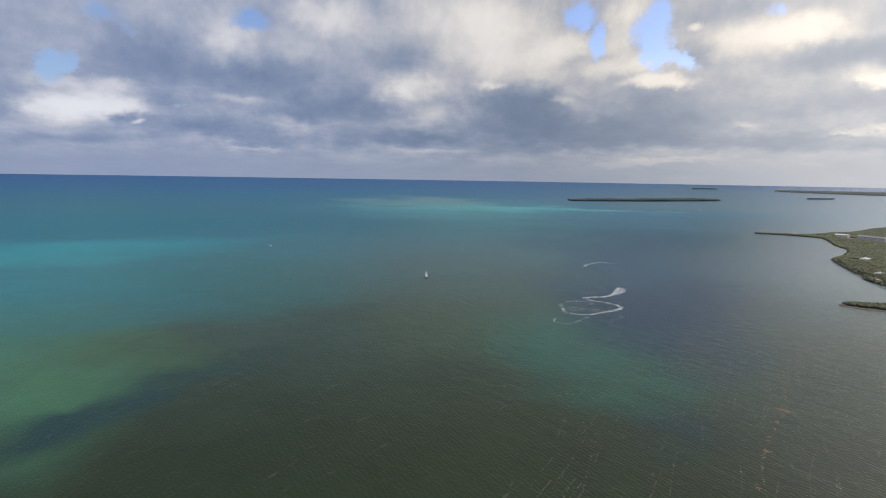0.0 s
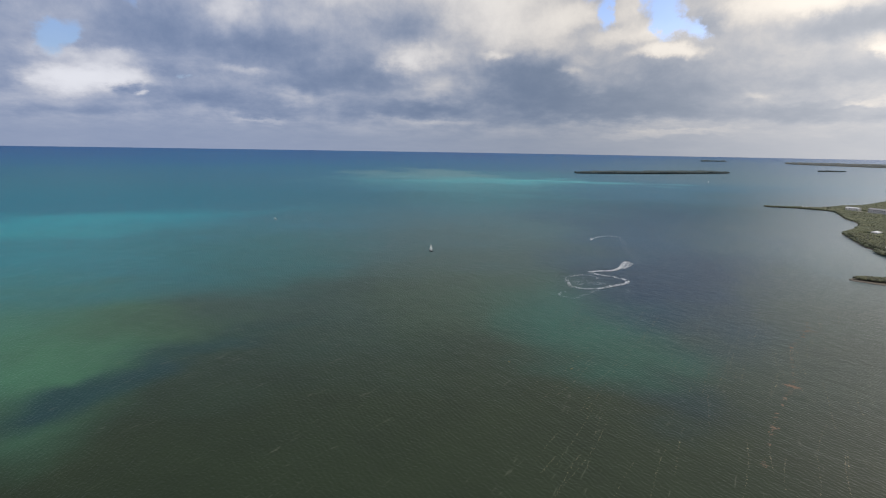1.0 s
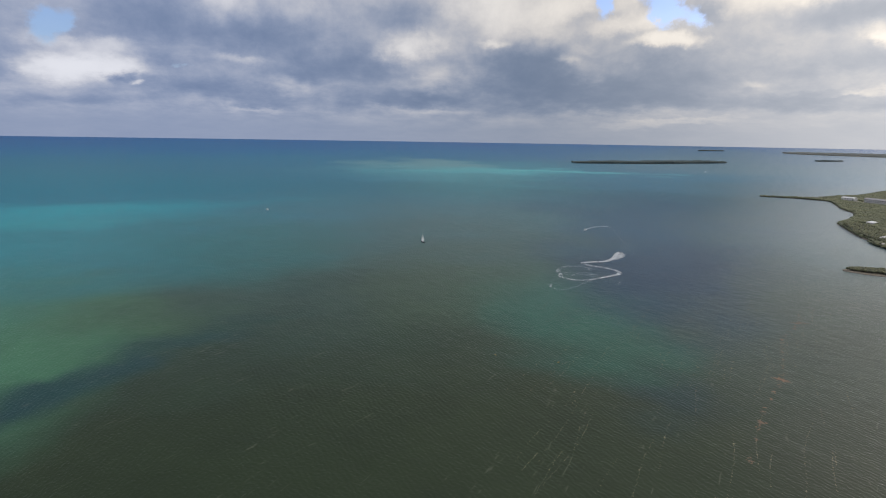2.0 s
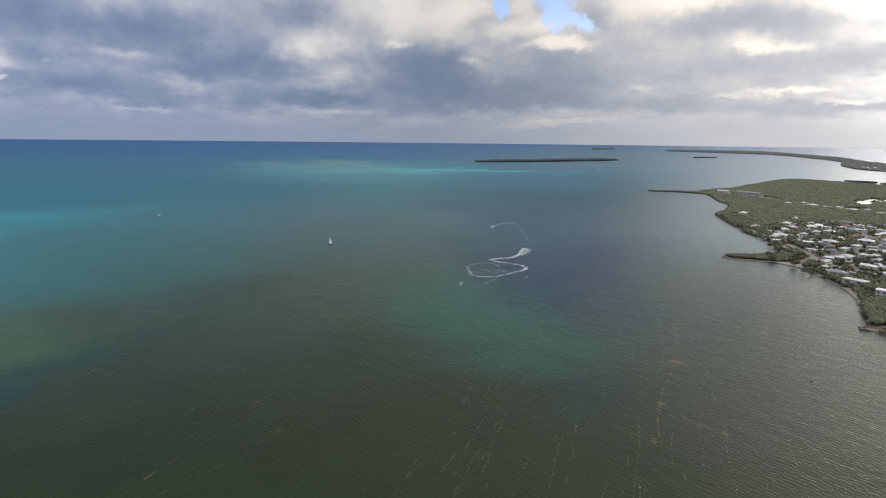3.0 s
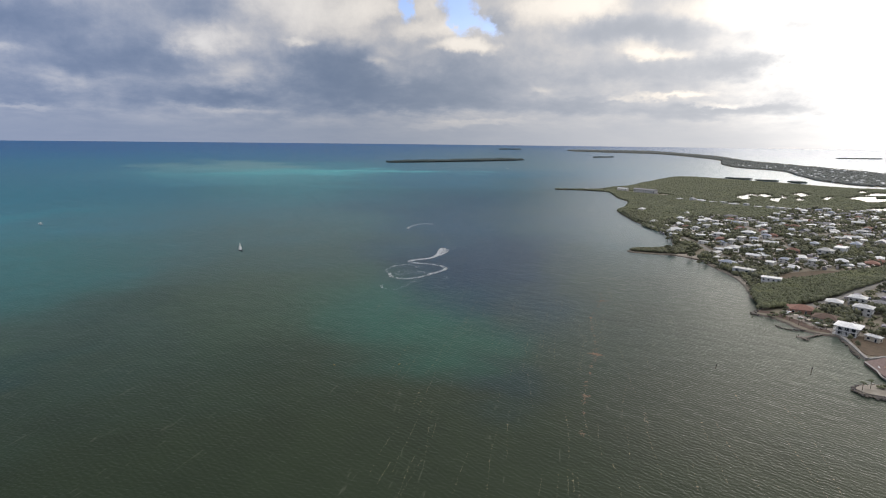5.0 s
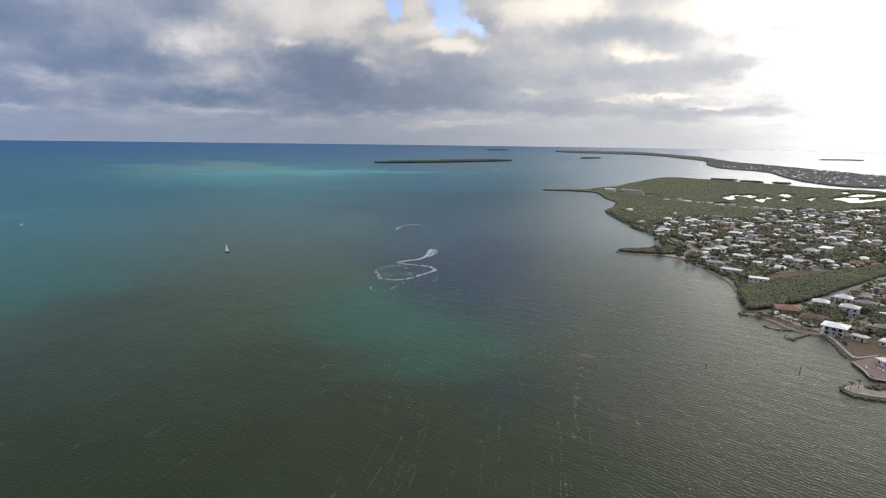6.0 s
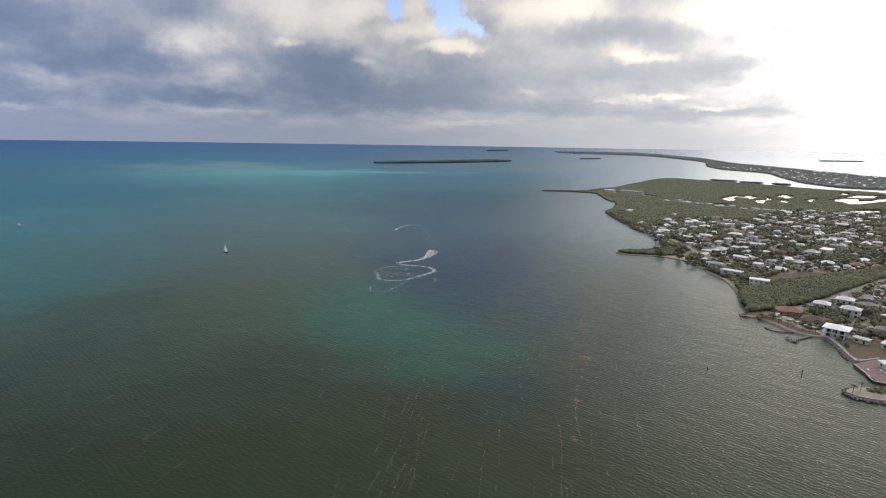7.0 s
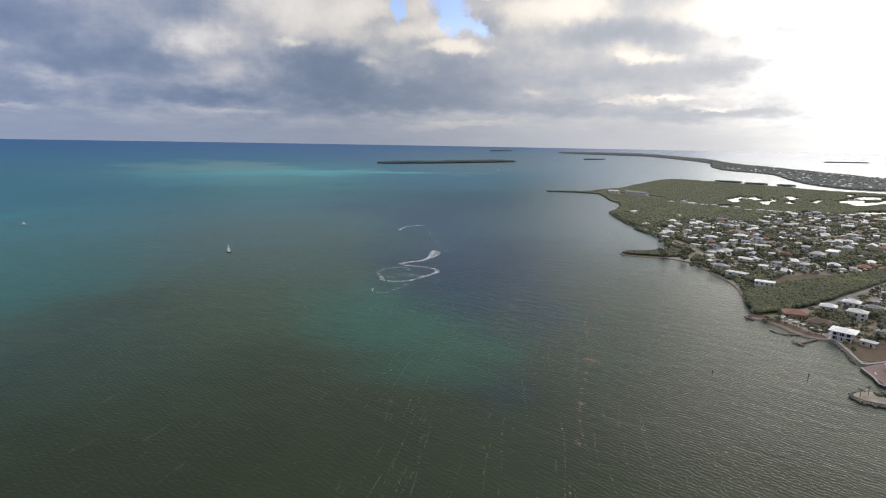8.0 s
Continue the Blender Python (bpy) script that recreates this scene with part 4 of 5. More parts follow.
def house(name, w, d, storeys, roof_mat, wall_mat, label, hip=True, rise=None, stilts=0.0, porch=False, flat=False, fine=False, wing=None, group="", over=0.6):
    """A coastal house: walls, roof with eaves, windows, door and, where it has them, stilts and a porch."""
    h = new(name)
    tagged(h, label, "house", group)
    z0, hs = stilts, 2.8
    top = z0 + storeys * hs + 0.2
    bm = bmesh.new()
    box(bm, -w / 2, w / 2, -d / 2, d / 2, z0 - (0.3 if not stilts else 0.0), top, 0.05)
    part("wall", bm, wall_mat, h)
    if flat:
        bm = bmesh.new()
        box(bm, -w / 2 - 0.4, w / 2 + 0.4, -d / 2 - 0.4, d / 2 + 0.4, top + 0.01, top + 0.45, 0.08)
        part("roof", bm, roof_mat, h)
    else:
        part("roof", roof_mesh(w, d, top + 0.23, rise or min(w, d) * 0.22, hip, over), roof_mat, h)
    if stilts:
        for sx in (-1, -0.33, 0.33, 1):
            for sy in (-1, 1):
                bm = bmesh.new()
                box(bm, sx * (w / 2 - 0.4) - 0.2, sx * (w / 2 - 0.4) + 0.2, sy * (d / 2 - 0.4) - 0.2, sy * (d / 2 - 0.4) + 0.2, -0.3, z0, 0.03)
                part("stilt", bm, concrete, h)

    def opening(cx, cy, z, ww, hh, along_x, kind):
        def slab(bm, grow, t):
            if along_x:
                box(bm, cx - ww / 2 - grow, cx + ww / 2 + grow, cy - t, cy + t, z - grow, z + hh + grow)
            else:
                box(bm, cx - t, cx + t, cy - ww / 2 - grow, cy + ww / 2 + grow, z - grow, z + hh + grow)
        bm = bmesh.new()
        slab(bm, 0.14, 0.08)
        if fine:
            o = part(kind, bm, white_paint, h)
            bm = bmesh.new()
            slab(bm, 0.0, 0.11)
            part("pane" if kind == "window" else "door_leaf", bm, pane_mat, o)
        else:
            slab(bm, 0.0, 0.11)
            o = part(kind, bm, white_paint, h)
            o.data.materials.append(pane_mat)
            for p in o.data.polygons:
                p.material_index = 1 if p.index >= 6 else 0

    for s in range(storeys):
        z = z0 + s * hs + 0.9
        n = max(2, int(w / (3.4 if fine else 4.6)))
        for i in range(n):
            cx = -w / 2 + (i + 0.5) * w / n
            for sy in (-1, 1):
                if s == 0 and sy == -1 and i == n // 2:
                    opening(cx, sy * d / 2, z0 + 0.15, 1.0, 2.1, True, "door")
                else:
                    opening(cx, sy * d / 2, z - (0.7 if over > 1 else 0), 2.2 if over > 1 else 1.5 if fine else 2.1, 2.1 if over > 1 else 1.3, True, "window")
        n = max(1, int(d / (4.0 if fine else 6.0)))
        for i in range(n):
            cy = -d / 2 + (i + 0.5) * d / n
            for sx in (-1, 1):
                opening(sx * w / 2, cy, z - (0.7 if over > 1 else 0), 2.4 if over > 1 else 1.4, 2.1 if over > 1 else 1.3, False, "window")
    if wing:
        ww, wd = wing
        bm = bmesh.new()
        box(bm, w / 2 - 0.05, w / 2 + ww, -wd / 2 - d * 0.18, wd / 2 - d * 0.18, -0.3, 2.9, 0.05)
        part("wing_wall", bm, wall_mat, h)
        bm = roof_mesh(ww + 1.2, wd, 3.05, wd * 0.2, True, 0.5)
        bmesh.ops.translate(bm, verts=bm.verts, vec=(w / 2 + ww / 2 - 0.3, -d * 0.18, 0.0))
        part("wing_roof", bm, roof_mat, h)
        opening(w / 2 + ww, -d * 0.18, 0.9, 1.4, 1.2, False, "window")
    if porch:
        for s in range(storeys):
            z = z0 + s * hs
            bm = bmesh.new()
            box(bm, -w / 2, w / 2, -d / 2 - 1.8, -d / 2 - 0.01, z - 0.05, z + 0.15, 0.02)
            deck_ob = part("balcony", bm, white_paint, h)
            bm = bmesh.new()
            box(bm, -w / 2, w / 2, -d / 2 - 1.8, -d / 2 - 1.72, z + 0.95, z + 1.05)
            part("rail", bm, white_paint, deck_ob)
            k = max(3, int(w / 2.5))
            for i in range(k + 1):
                x = -w / 2 + i * w / k
                bm = bmesh.new()
                box(bm, x - 0.08, x + 0.08, -d / 2 - 1.82, -d / 2 - 1.66, z + 0.15, z + hs - 0.05)
                part("post", bm, white_paint, deck_ob)
            if over > 1:
                bm = bmesh.new()
                box(bm, -w / 2 - 1.8, -w / 2 - 0.01, -d / 2 - 1.8, d / 2, z - 0.06, z + 0.14, 0.02)
                side_ob = part("balcony", bm, white_paint, h)
                bm = bmesh.new()
                box(bm, -w / 2 - 1.8, -w / 2 - 1.72, -d / 2 - 1.8, d / 2, z + 0.95, z + 1.05)
                part("rail", bm, white_paint, side_ob)
                for i in range(4):
                    y = -d / 2 - 1.7 + i * (d + 1.6) / 3
                    bm = bmesh.new()
                    box(bm, -w / 2 - 1.82, -w / 2 - 1.66, y - 0.08, y + 0.08, z + 0.14, z + hs - 0.06)
                    part("post", bm, white_paint, side_ob)
    return h


GROUND_Z = 0.9
GROUP = "houses of the village"
TYPES = [
    house("house", 14, 10, 1, white_roof, stucco, "single-storey pale house with a white hipped metal roof", True, 2.2, wing=(6, 6), group=GROUP),
    house("house", 12, 9, 2, white_roof, stucco, "two-storey pale house with a white hipped metal roof", True, 2.2, wing=(5, 6), group=GROUP),
    house("house", 13, 8, 1, white_roof, cream, "raised cream house on stilts with a white gabled roof", False, 1.8, stilts=2.4, porch=True, group=GROUP),
    house("house", 12, 9, 1, grey_roof, stucco, "single-storey pale house with a grey shingle roof", False, 2.2, wing=(5, 5), group=GROUP),
    house("house", 12, 9, 2, blue_roof, stucco, "two-storey pale house with a blue-grey roof", True, 2.2, porch=True, group=GROUP),
    house("house", 12, 10, 1, red_roof, rose, "rose-walled house with a terracotta hipped roof", True, 2.5, wing=(6, 6), group=GROUP),
    house("house", 13, 9, 2, white_roof, stucco, "two-storey white house with a flat white roof", True, flat=True, group=GROUP),
    house("house", 16, 7, 1, white_roof, white_paint, "long low white building with a shallow metal roof", False, 0.9, group=GROUP),
]
homes = []
rng_h = random.Random(12)


def settle(kind, x, y, width, turn):
    """Sets a copy of a house type on the ground, scaled a little to its own width."""
    t = TYPES[kind]
    k = min(max(width / 13.0, 0.62), 1.3)
    ob = copy_thing(t, pose(x, y, GROUND_Z, 0, 0, turn) @ Matrix.Scale(k, 4))
    ob.scale = (k * rng_h.uniform(0.8, 1.35), k * rng_h.uniform(0.8, 1.15), k * rng_h.uniform(0.85, 1.1))
    homes.append((x, y, 6.5 * k))
    return ob


WHITE_A = [(528, 732, 13), (522, 697.5, 8), (658.5, 822, 10), (618, 894, 12), (511.5, 622.5, 8), (484.5, 571.5, 8), (598.5, 679.5, 11), (576, 636, 13), (583.5, 606, 15), (490.5, 529.5, 14),
           (529.5, 537, 10), (471, 480, 11), (489, 489, 11), (483, 513, 10), (426, 483, 9), (405, 423, 13), (468, 429, 12), (505.5, 439.5, 12), (562.5, 475.5, 15), (595.5, 484.5, 16)]
WHITE_B = [(529.5, 429, 13), (546, 421.5, 8), (601.5, 445.5, 13), (681, 504, 15), (663, 534, 15), (727.5, 604.5, 15), (762, 688.5, 11), (745.5, 723, 11), (877.5, 790.5, 14), (877.5, 751.5, 15),
           (867, 717, 12), (904.5, 684, 11), (738, 564, 11), (783, 574.5, 11), (714, 678, 10), (676.5, 675, 11), (750, 657, 13), (829.5, 652.5, 15)]
GREYS = [(415.5, 454.5, 12), (490.5, 459, 10), (637.5, 501, 15), (565.5, 577.5, 9), (603, 525, 11), (642, 693, 11), (598.5, 553.5, 10), (789, 666, 11), (673.5, 624, 11), (619.5, 471, 11)]
REDS = [(520.5, 586.5, 12), (615, 597, 11), (642, 613.5, 10), (546, 501, 12), (805.5, 616.5, 12), (709.5, 574.5, 12), (636, 636, 10), (564, 424.5, 14), (612, 655.5, 9), (702, 508.5, 12), (582, 417, 12), (588, 435, 11)]
for x, y, w in WHITE_A + WHITE_B:
    settle(rng_h.choice((0, 0, 1, 1, 2, 6)), x, y, w, rng_h.choice((32, 122, 212, 302)) + rng_h.uniform(-12, 12))
for x, y, w in GREYS:
    settle(rng_h.choice((3, 4, 4)), x, y, w, rng_h.choice((32, 122)) + rng_h.uniform(-12, 12))
for x, y, w in REDS:
    settle(5, x, y, w, rng_h.choice((32, 122)) + rng_h.uniform(-12, 12))
for x, y, w, turn in ((558, 711, 19, 62), (582, 726, 18, 62), (612, 729, 19, 58), (636, 744, 15, 58)):
    settle(7, x, y, w, turn)
# the rest of the village, along its back streets
street = scatter(VILLAGE, 27.5, 71, [BARE, GREEN, BELT], 0.95)
for x, y in street:
    if all((x - a) ** 2 + (y - b) ** 2 > (r + 9.5) ** 2 for a, b, r in homes) and x > 444 and not inside(np.array([x]), np.array([y]), BELT)[0]:
        settle(rng_h.choice((0, 0, 1, 2, 3, 3, 4, 5, 6, 6)), x, y, rng_h.uniform(8.5, 13), rng_h.choice((32, 122)) + rng_h.uniform(-15, 15))
# the lane of houses by the mangroves and the far island's roofs
for x, y in ((820.5, 1048.5), (832.5, 1023), (843, 1008), (849, 982.5), (856.5, 960), (858, 933), (867, 910.5), (874.5, 888), (876, 862.5), (879, 840), (900, 849), (894, 817.5)):
    settle(rng_h.choice((0, 1, 6, 7)), x, y, rng_h.uniform(10, 15), 100 + rng_h.uniform(-15, 15))


def far_roofs(spots, seed):
    """Roofs and walls among distant trees, too far to tell apart one by one."""
    rng = np.random.default_rng(seed)
    V, F = [], []
    for x, y in spots:
        w, d, h = rng.uniform(7, 15), rng.uniform(6, 9), rng.uniform(4.5, 6.5)
        a = rng.uniform(0, 3.14)
        z = float(sea_level(math.hypot(x, y))) + 0.8
        base = len(V)
        for u, v, q in ((-1, -1, 0), (1, -1, 0), (1, 1, 0), (-1, 1, 0), (-1, -1, 1), (1, -1, 1), (1, 1, 1), (-1, 1, 1), (-0.6, 0, 1.3), (0.6, 0, 1.3)):
            V.append((x + u * w / 2 * math.cos(a) - v * d / 2 * math.sin(a), y + u * w / 2 * math.sin(a) + v * d / 2 * math.cos(a), z + q * h))
        F += [tuple(base + i for i in f) for f in ((0, 1, 5, 4), (1, 2, 6, 5), (2, 3, 7, 6), (3, 0, 4, 7), (4, 5, 9, 8), (6, 7, 8, 9), (5, 6, 9), (7, 4, 8))]
    return tagged(link_mesh("far_roofs", V, F, white_roof), "pale roofs scattered through distant woods", "houses", kind="stuff")


far_spots = scatter(far_line, 48.0, 72, (), 0.5)
far_roofs([p for p in far_spots if 1500 < math.hypot(*p) < 3300], 73)
# shore houses seen nearest
SHORE_GROUP = "shore houses"
villa = house("beach_house", 10.6, 9.4, 2, white_roof, stucco, "two-storey white shore house with balconies and a white hipped roof", True, 1.7, porch=True, fine=True, over=2.1)
villa.matrix_basis = pose(342, 268, 1.05, 0, 0, -62)
homes.append((342, 268, 9))
for i, (x, y, w, d, st, rm, wm, turn, lab, flat_it) in enumerate((
        (354, 314, 16, 12, 1, red_roof, rose, -38, "broad rose-walled shore house with a terracotta hipped roof", False),
        (352, 292, 15.5, 12, 1, brown_roof, cream, -60, "broad shore house with a brown shingle roof", False),
        (393, 298.5, 11.5, 9, 2, white_roof, stucco, -62, "two-storey pale house with a white hipped roof behind the shore", False),
        (385.5, 315, 10, 9, 2, white_roof, cream, -55, "pale green-grey house with a white hipped roof behind the shore", False),
        (414, 319.5, 11, 9, 2, white_roof, stucco, -60, "pale house with a white hipped roof near the lane", False),
        (426, 310.5, 12, 9, 1, grey_roof, stucco, -60, "low pale house with a grey roof near the lane", False),
        (345.5, 254, 8, 4.5, 1, white_roof, cream, -75, "small cream outbuilding with a shallow white roof", False),
        (354, 240, 12, 8, 1, white_roof, stucco, -70, "low pale house with a white roof by the lawn", False),
        (400.5, 387, 15, 8, 2, white_roof, white_paint, -50, "white flat-roofed shore house with dark windows", True),
        (408, 283.5, 10, 8, 1, white_roof, stucco, -60, "pale house with a white roof among trees", False),
        (378, 264, 9, 8, 1, grey_roof, cream, -60, "cream house with a grey roof among trees", False),
        (396, 264, 11, 8, 1, white_roof, stucco, -60, "pale house with a white roof among trees", False),
        (444, 300, 12, 9, 1, white_roof, stucco, -60, "pale house with a white roof among trees", False),
        (319.5, 219, 8, 6, 1, white_roof, white_paint, -25, "open white terrace pavilion with a shallow roof", False))):
    ob = house("shore_house", w, d, st, rm, wm, lab, not flat_it, min(w, d) * 0.22, flat=flat_it, fine=True, group=SHORE_GROUP)
    ob.matrix_basis = pose(x, y, 1.05 if i != 13 else 1.35, 0, 0, turn)
    homes.append((x, y, max(w, d) / 2 + 1))
inn = house("inn", 62, 12, 3, grey_roof, stucco, "long three-storey pale waterside inn with a grey roof", False, 2.5)
inn.matrix_basis = pose(844.5, 1209, 0.9, 0, 0, 107)
inn2 = house("inn", 26, 12, 2, white_roof, stucco, "two-storey pale inn wing with a white roof", False, 2.0)
inn2.matrix_basis = pose(829.5, 1284, 0.9, 0, 0, 120)
for x, y in ((752, 1330), (764, 1326), (775, 1318), (790, 1330), (806, 1342)):
    settle(rng_h.choice((0, 3, 7)), x, y, 9, rng_h.uniform(0, 180))
# the patterns themselves stand in the last row of the village
for k, t in enumerate(TYPES):
    t.matrix_basis = pose(1035 + 16 * (k % 2), 660 - 30 * k, GROUND_Z, 0, 0, 32)
    homes.append((1035 + 16 * (k % 2), 660 - 30 * k, 9))


# ---------------------------------------------------------------- trees and palms
def tree(seed, height, spread):
    """A broad coastal tree: tapered trunk, limbs and a crown of leafy clumps and loose leaves with gaps."""
    rng = random.Random(seed)
    t = new("tree")
    tagged(t, "broad dark green garden tree among houses", "tree", "garden trees")
    bm = bmesh.new()
    tube(bm, (0, 0, -0.3), (0.1, 0.05, height * 0.42), 0.22, 0.15, 7)
    limbs = []
    for k in range(5):
        a = k * 1.257 + rng.uniform(-0.3, 0.3)
        e = (math.cos(a) * spread * 0.55, math.sin(a) * spread * 0.55, height * rng.uniform(0.55, 0.75))
        tube(bm, (0.1, 0.05, height * 0.38), e, 0.11, 0.04, 5)
        limbs.append(e)
    part("trunk", bm, bark, t)
    V, F, start = [], [], 0
    centres = limbs + [(rng.uniform(-0.7, 0.7) * spread * 0.6, rng.uniform(-0.7, 0.7) * spread * 0.6, height * rng.uniform(0.6, 0.9)) for _ in range(7)]
    for c in centres:
        vs, fs = CLUMPS[rng.randrange(len(CLUMPS))]
        r = spread * rng.uniform(0.28, 0.48)
        V.append(vs * (r, r, r * 0.7) + c)
        F += (fs + start).tolist()
        start += len(vs)
    V = np.concatenate(V).tolist()
    for _ in range(160):
        c = centres[rng.randrange(len(centres))]
        d = Vector((rng.gauss(0, 1), rng.gauss(0, 1), rng.gauss(0.3, 0.8))).normalized() * spread * rng.uniform(0.32, 0.5)
        p = Vector(c) + Vector((d.x, d.y, d.z * 0.75))
        s = rng.uniform(0.18, 0.4)
        u = Vector((rng.gauss(0, 1), rng.gauss(0, 1), rng.gauss(0, 1))).normalized() * s
        w = u.cross(d).normalized() * s
        V += [tuple(p - u), tuple(p + w), tuple(p + u), tuple(p - w)]
        F.append((start, start + 1, start + 2, start + 3))
        start += 4
    link_mesh("crown", V, F, leafy_dark, t)
    return t


def palm(seed, height):
    """A coconut palm: leaning ringed trunk and arching fronds, each with leaflets."""
    rng = random.Random(seed)
    t = new("palm_tree")
    tagged(t, "slender coconut palm with arching windblown fronds", "palm", "palms")
    lean = (rng.uniform(-0.6, 0.6), rng.uniform(-0.6, 0.6))
    bm = bmesh.new()
    n = 6
    for i in range(n):
        a, b = i / n, (i + 1) / n
        tube(bm, (lean[0] * a * a, lean[1] * a * a, height * a - (0.3 if i == 0 else 0)), (lean[0] * b * b, lean[1] * b * b, height * b), 0.20 - 0.09 * a, 0.20 - 0.09 * b, 7)
    part("trunk", bm, bark, t)
    for k in range(11):
        a = k * 2.4 + rng.uniform(-0.2, 0.2)
        rise = rng.uniform(-0.2, 0.9)
        L = rng.uniform(1.9, 2.6)
        V, F = [], []
        for i in range(8):
            s = i / 7
            out_r = L * s
            z = height + rise * s * 1.2 - 1.3 * s * s + 0.05
            wid = 0.42 * math.sin(math.pi * min(0.12 + s * 0.86, 1.0)) + 0.03
            cx, cy = math.cos(a) * out_r + lean[0], math.sin(a) * out_r + lean[1]
            px, py = -math.sin(a), math.cos(a)
            V += [(cx + px * wid, cy + py * wid, z - wid * 0.5), (cx, cy, z), (cx - px * wid, cy - py * wid, z - wid * 0.5)]
            if i:
                q = (i - 1) * 3
                if i % 2:
                    F += [(q, q + 1, q + 4, q + 3), (q + 1, q + 2, q + 5, q + 4)]
                else:
                    F += [(q, q + 1, q + 4), (q + 1, q + 2, q + 4), (q + 1, q + 4, q + 3), (q + 2, q + 5, q + 4)]
        link_mesh("frond", V, F, palm_leaf, t)
    return t


KINDS = [tree(s, h, w) for s, h, w in ((1, 6.0, 3.4), (2, 7.5, 4.0), (3, 4.8, 2.8), (4, 6.6, 4.4))]
PALMS = [palm(s, h) for s, h in ((11, 5.2), (12, 6.5), (13, 4.4))]


def corridor(pts, w):
    line = smooth_line(pts, closed=False, step=8.0)
    t = np.gradient(line, axis=0)
    nrm = np.stack([-t[:, 1], t[:, 0]], 1) / (np.linalg.norm(t, axis=1, keepdims=True) + 1e-9)
    return np.concatenate([line + nrm * w, (line - nrm * w)[::-1]])


def clear(x, y, gap):
    return all((x - a) ** 2 + (y - b) ** 2 > (r * 0.85 + gap) ** 2 for a, b, r in homes)


def plant(kinds, spots, seed, gap, limit, scale=(0.7, 1.2)):
    rng = random.Random(seed)
    spots = [tuple(p) for p in spots if clear(p[0], p[1], gap)]
    rng.shuffle(spots)
    for x, y in spots[:limit]:
        k = rng.uniform(*scale)
        copy_thing(rng.choice(kinds), pose(x, y, GROUND_Z, 0, 0, rng.uniform(0, 360))).scale = (k, k, k * rng.uniform(0.85, 1.1))


LANES = [corridor([(490, 621), (478.5, 586.5), (462, 541.5), (450, 513), (456, 477), (495, 450)], 8.0), corridor([(450, 517.5), (517.5, 558), (600, 582), (705, 594), (840, 603)], 7.0),
         corridor([(495, 427.5), (543, 495), (597, 577.5), (637.5, 660), (690, 750)], 7.0), corridor([(342, 318), (381, 328.5), (450, 352.5), (526, 378), (630, 411)], 7.0)]
OPEN = LANES + [GREEN, grown(BARE, 1.25), corridor([(408, 470), (400, 440), (385, 405)], 8.0)]
NEAR_VILLAGE = plan((380, 400), (400, 540), (480, 640), (640, 600), (620, 420))
plant(KINDS, scatter(NEAR_VILLAGE, 9.5, 81, [BELT] + OPEN, 0.95), 82, 1.5, 155)
plant(KINDS, scatter(SOUTH, 7.2, 83, [BELT, plan((312, 229.5), (339, 267), (375, 249), (360, 192), (294, 204))] + LANES, 0.9), 84, 1.2, 140, (0.6, 1.0))
plant(PALMS, scatter(NEAR_VILLAGE, 15.0, 85, [BELT] + OPEN, 0.8), 86, 0.5, 34)
plant(PALMS, scatter(SOUTH, 14.0, 87, [BELT], 0.8), 88, 0.5, 24)
for (x, y, k, i) in ((326, 290, 0.8, 1), (329, 300, 0.9, 0), (333, 308, 0.8, 2), (338, 312, 0.9, 1), (340, 296, 0.8, 0), (338, 285, 0.9, 2), (335, 277, 0.8, 1), (330, 282, 0.7, 0), (351, 261, 0.8, 2), (268.7, 200.2, 0.85, 0), (274.5, 200.6, 0.75, 1), (296, 192, 1.0, 2), (331.5, 307.5, 0.8, 0), (333, 294, 0.7, 2), (339, 271.5, 0.7, 0)):
    copy_thing(PALMS[i], pose(x, y, 1.2, 0, 0, x * 37)).scale = (k, k, k)
for x, y, k, i in ((342, 317, 0.6, 2), (344, 306, 0.55, 0), (345, 301.5, 0.6, 2), (341.5, 290, 0.5, 1), (344, 280.5, 0.5, 2), (371, 306, 0.7, 3), (368, 289, 0.7, 0), (363, 283, 0.6, 1), (356, 268, 0.6, 2), (366, 272, 0.7, 3), (360, 325, 0.6, 0), (373, 318, 0.7, 1)):
    copy_thing(KINDS[i], pose(x, y, 1.05, 0, 0, x * 53)).scale = (k, k, k)
for t, (x, y) in zip(KINDS + PALMS, ((510, 510), (558, 528), (528, 483), (504, 558), (541.5, 519), (579, 511.5), (592.5, 501))):
    t.location = (x, y, GROUND_Z)
LOTS = [np.array([(x - r * .7, y - r * .7), (x + r * .7, y - r * .7), (x + r * .7, y + r * .7), (x - r * .7, y + r * .7)]) for x, y, r in homes]
wood("garden_scrub", scatter(VILLAGE, 4.6, 89, OPEN + LOTS, 0.6), 2.3, 3.4, leafy_dark, 90, "garden shrubs and hedges between the houses", "shrubs", spread=0.5, shapes=TUFTS)
groves = scatter(VILLAGE, 3.4, 189, LANES + [grown(BARE, 1.1)] + LOTS, 0.95)
groves = groves[fbm(groves[:, 0] / 26, groves[:, 1] / 26, 190) > 0.53]
wood("garden_grove", groves, 2.4, 5.6, leafy_dark, 191, "dark green groves of broad trees crowding the village houses", "trees", spread=0.5, shapes=TUFTS)
SHORE_OPEN = [plan((312, 229.5), (339, 267), (375, 249), (360, 192), (294, 204)), plan((318, 262), (318, 326), (353, 326), (353, 262)), plan((432, 312), (440, 350), (504, 366), (540, 374), (517, 330), (465, 304)),
              corridor([(342, 314), (381, 323), (450, 346), (526, 372), (630, 405)], 12.0)]
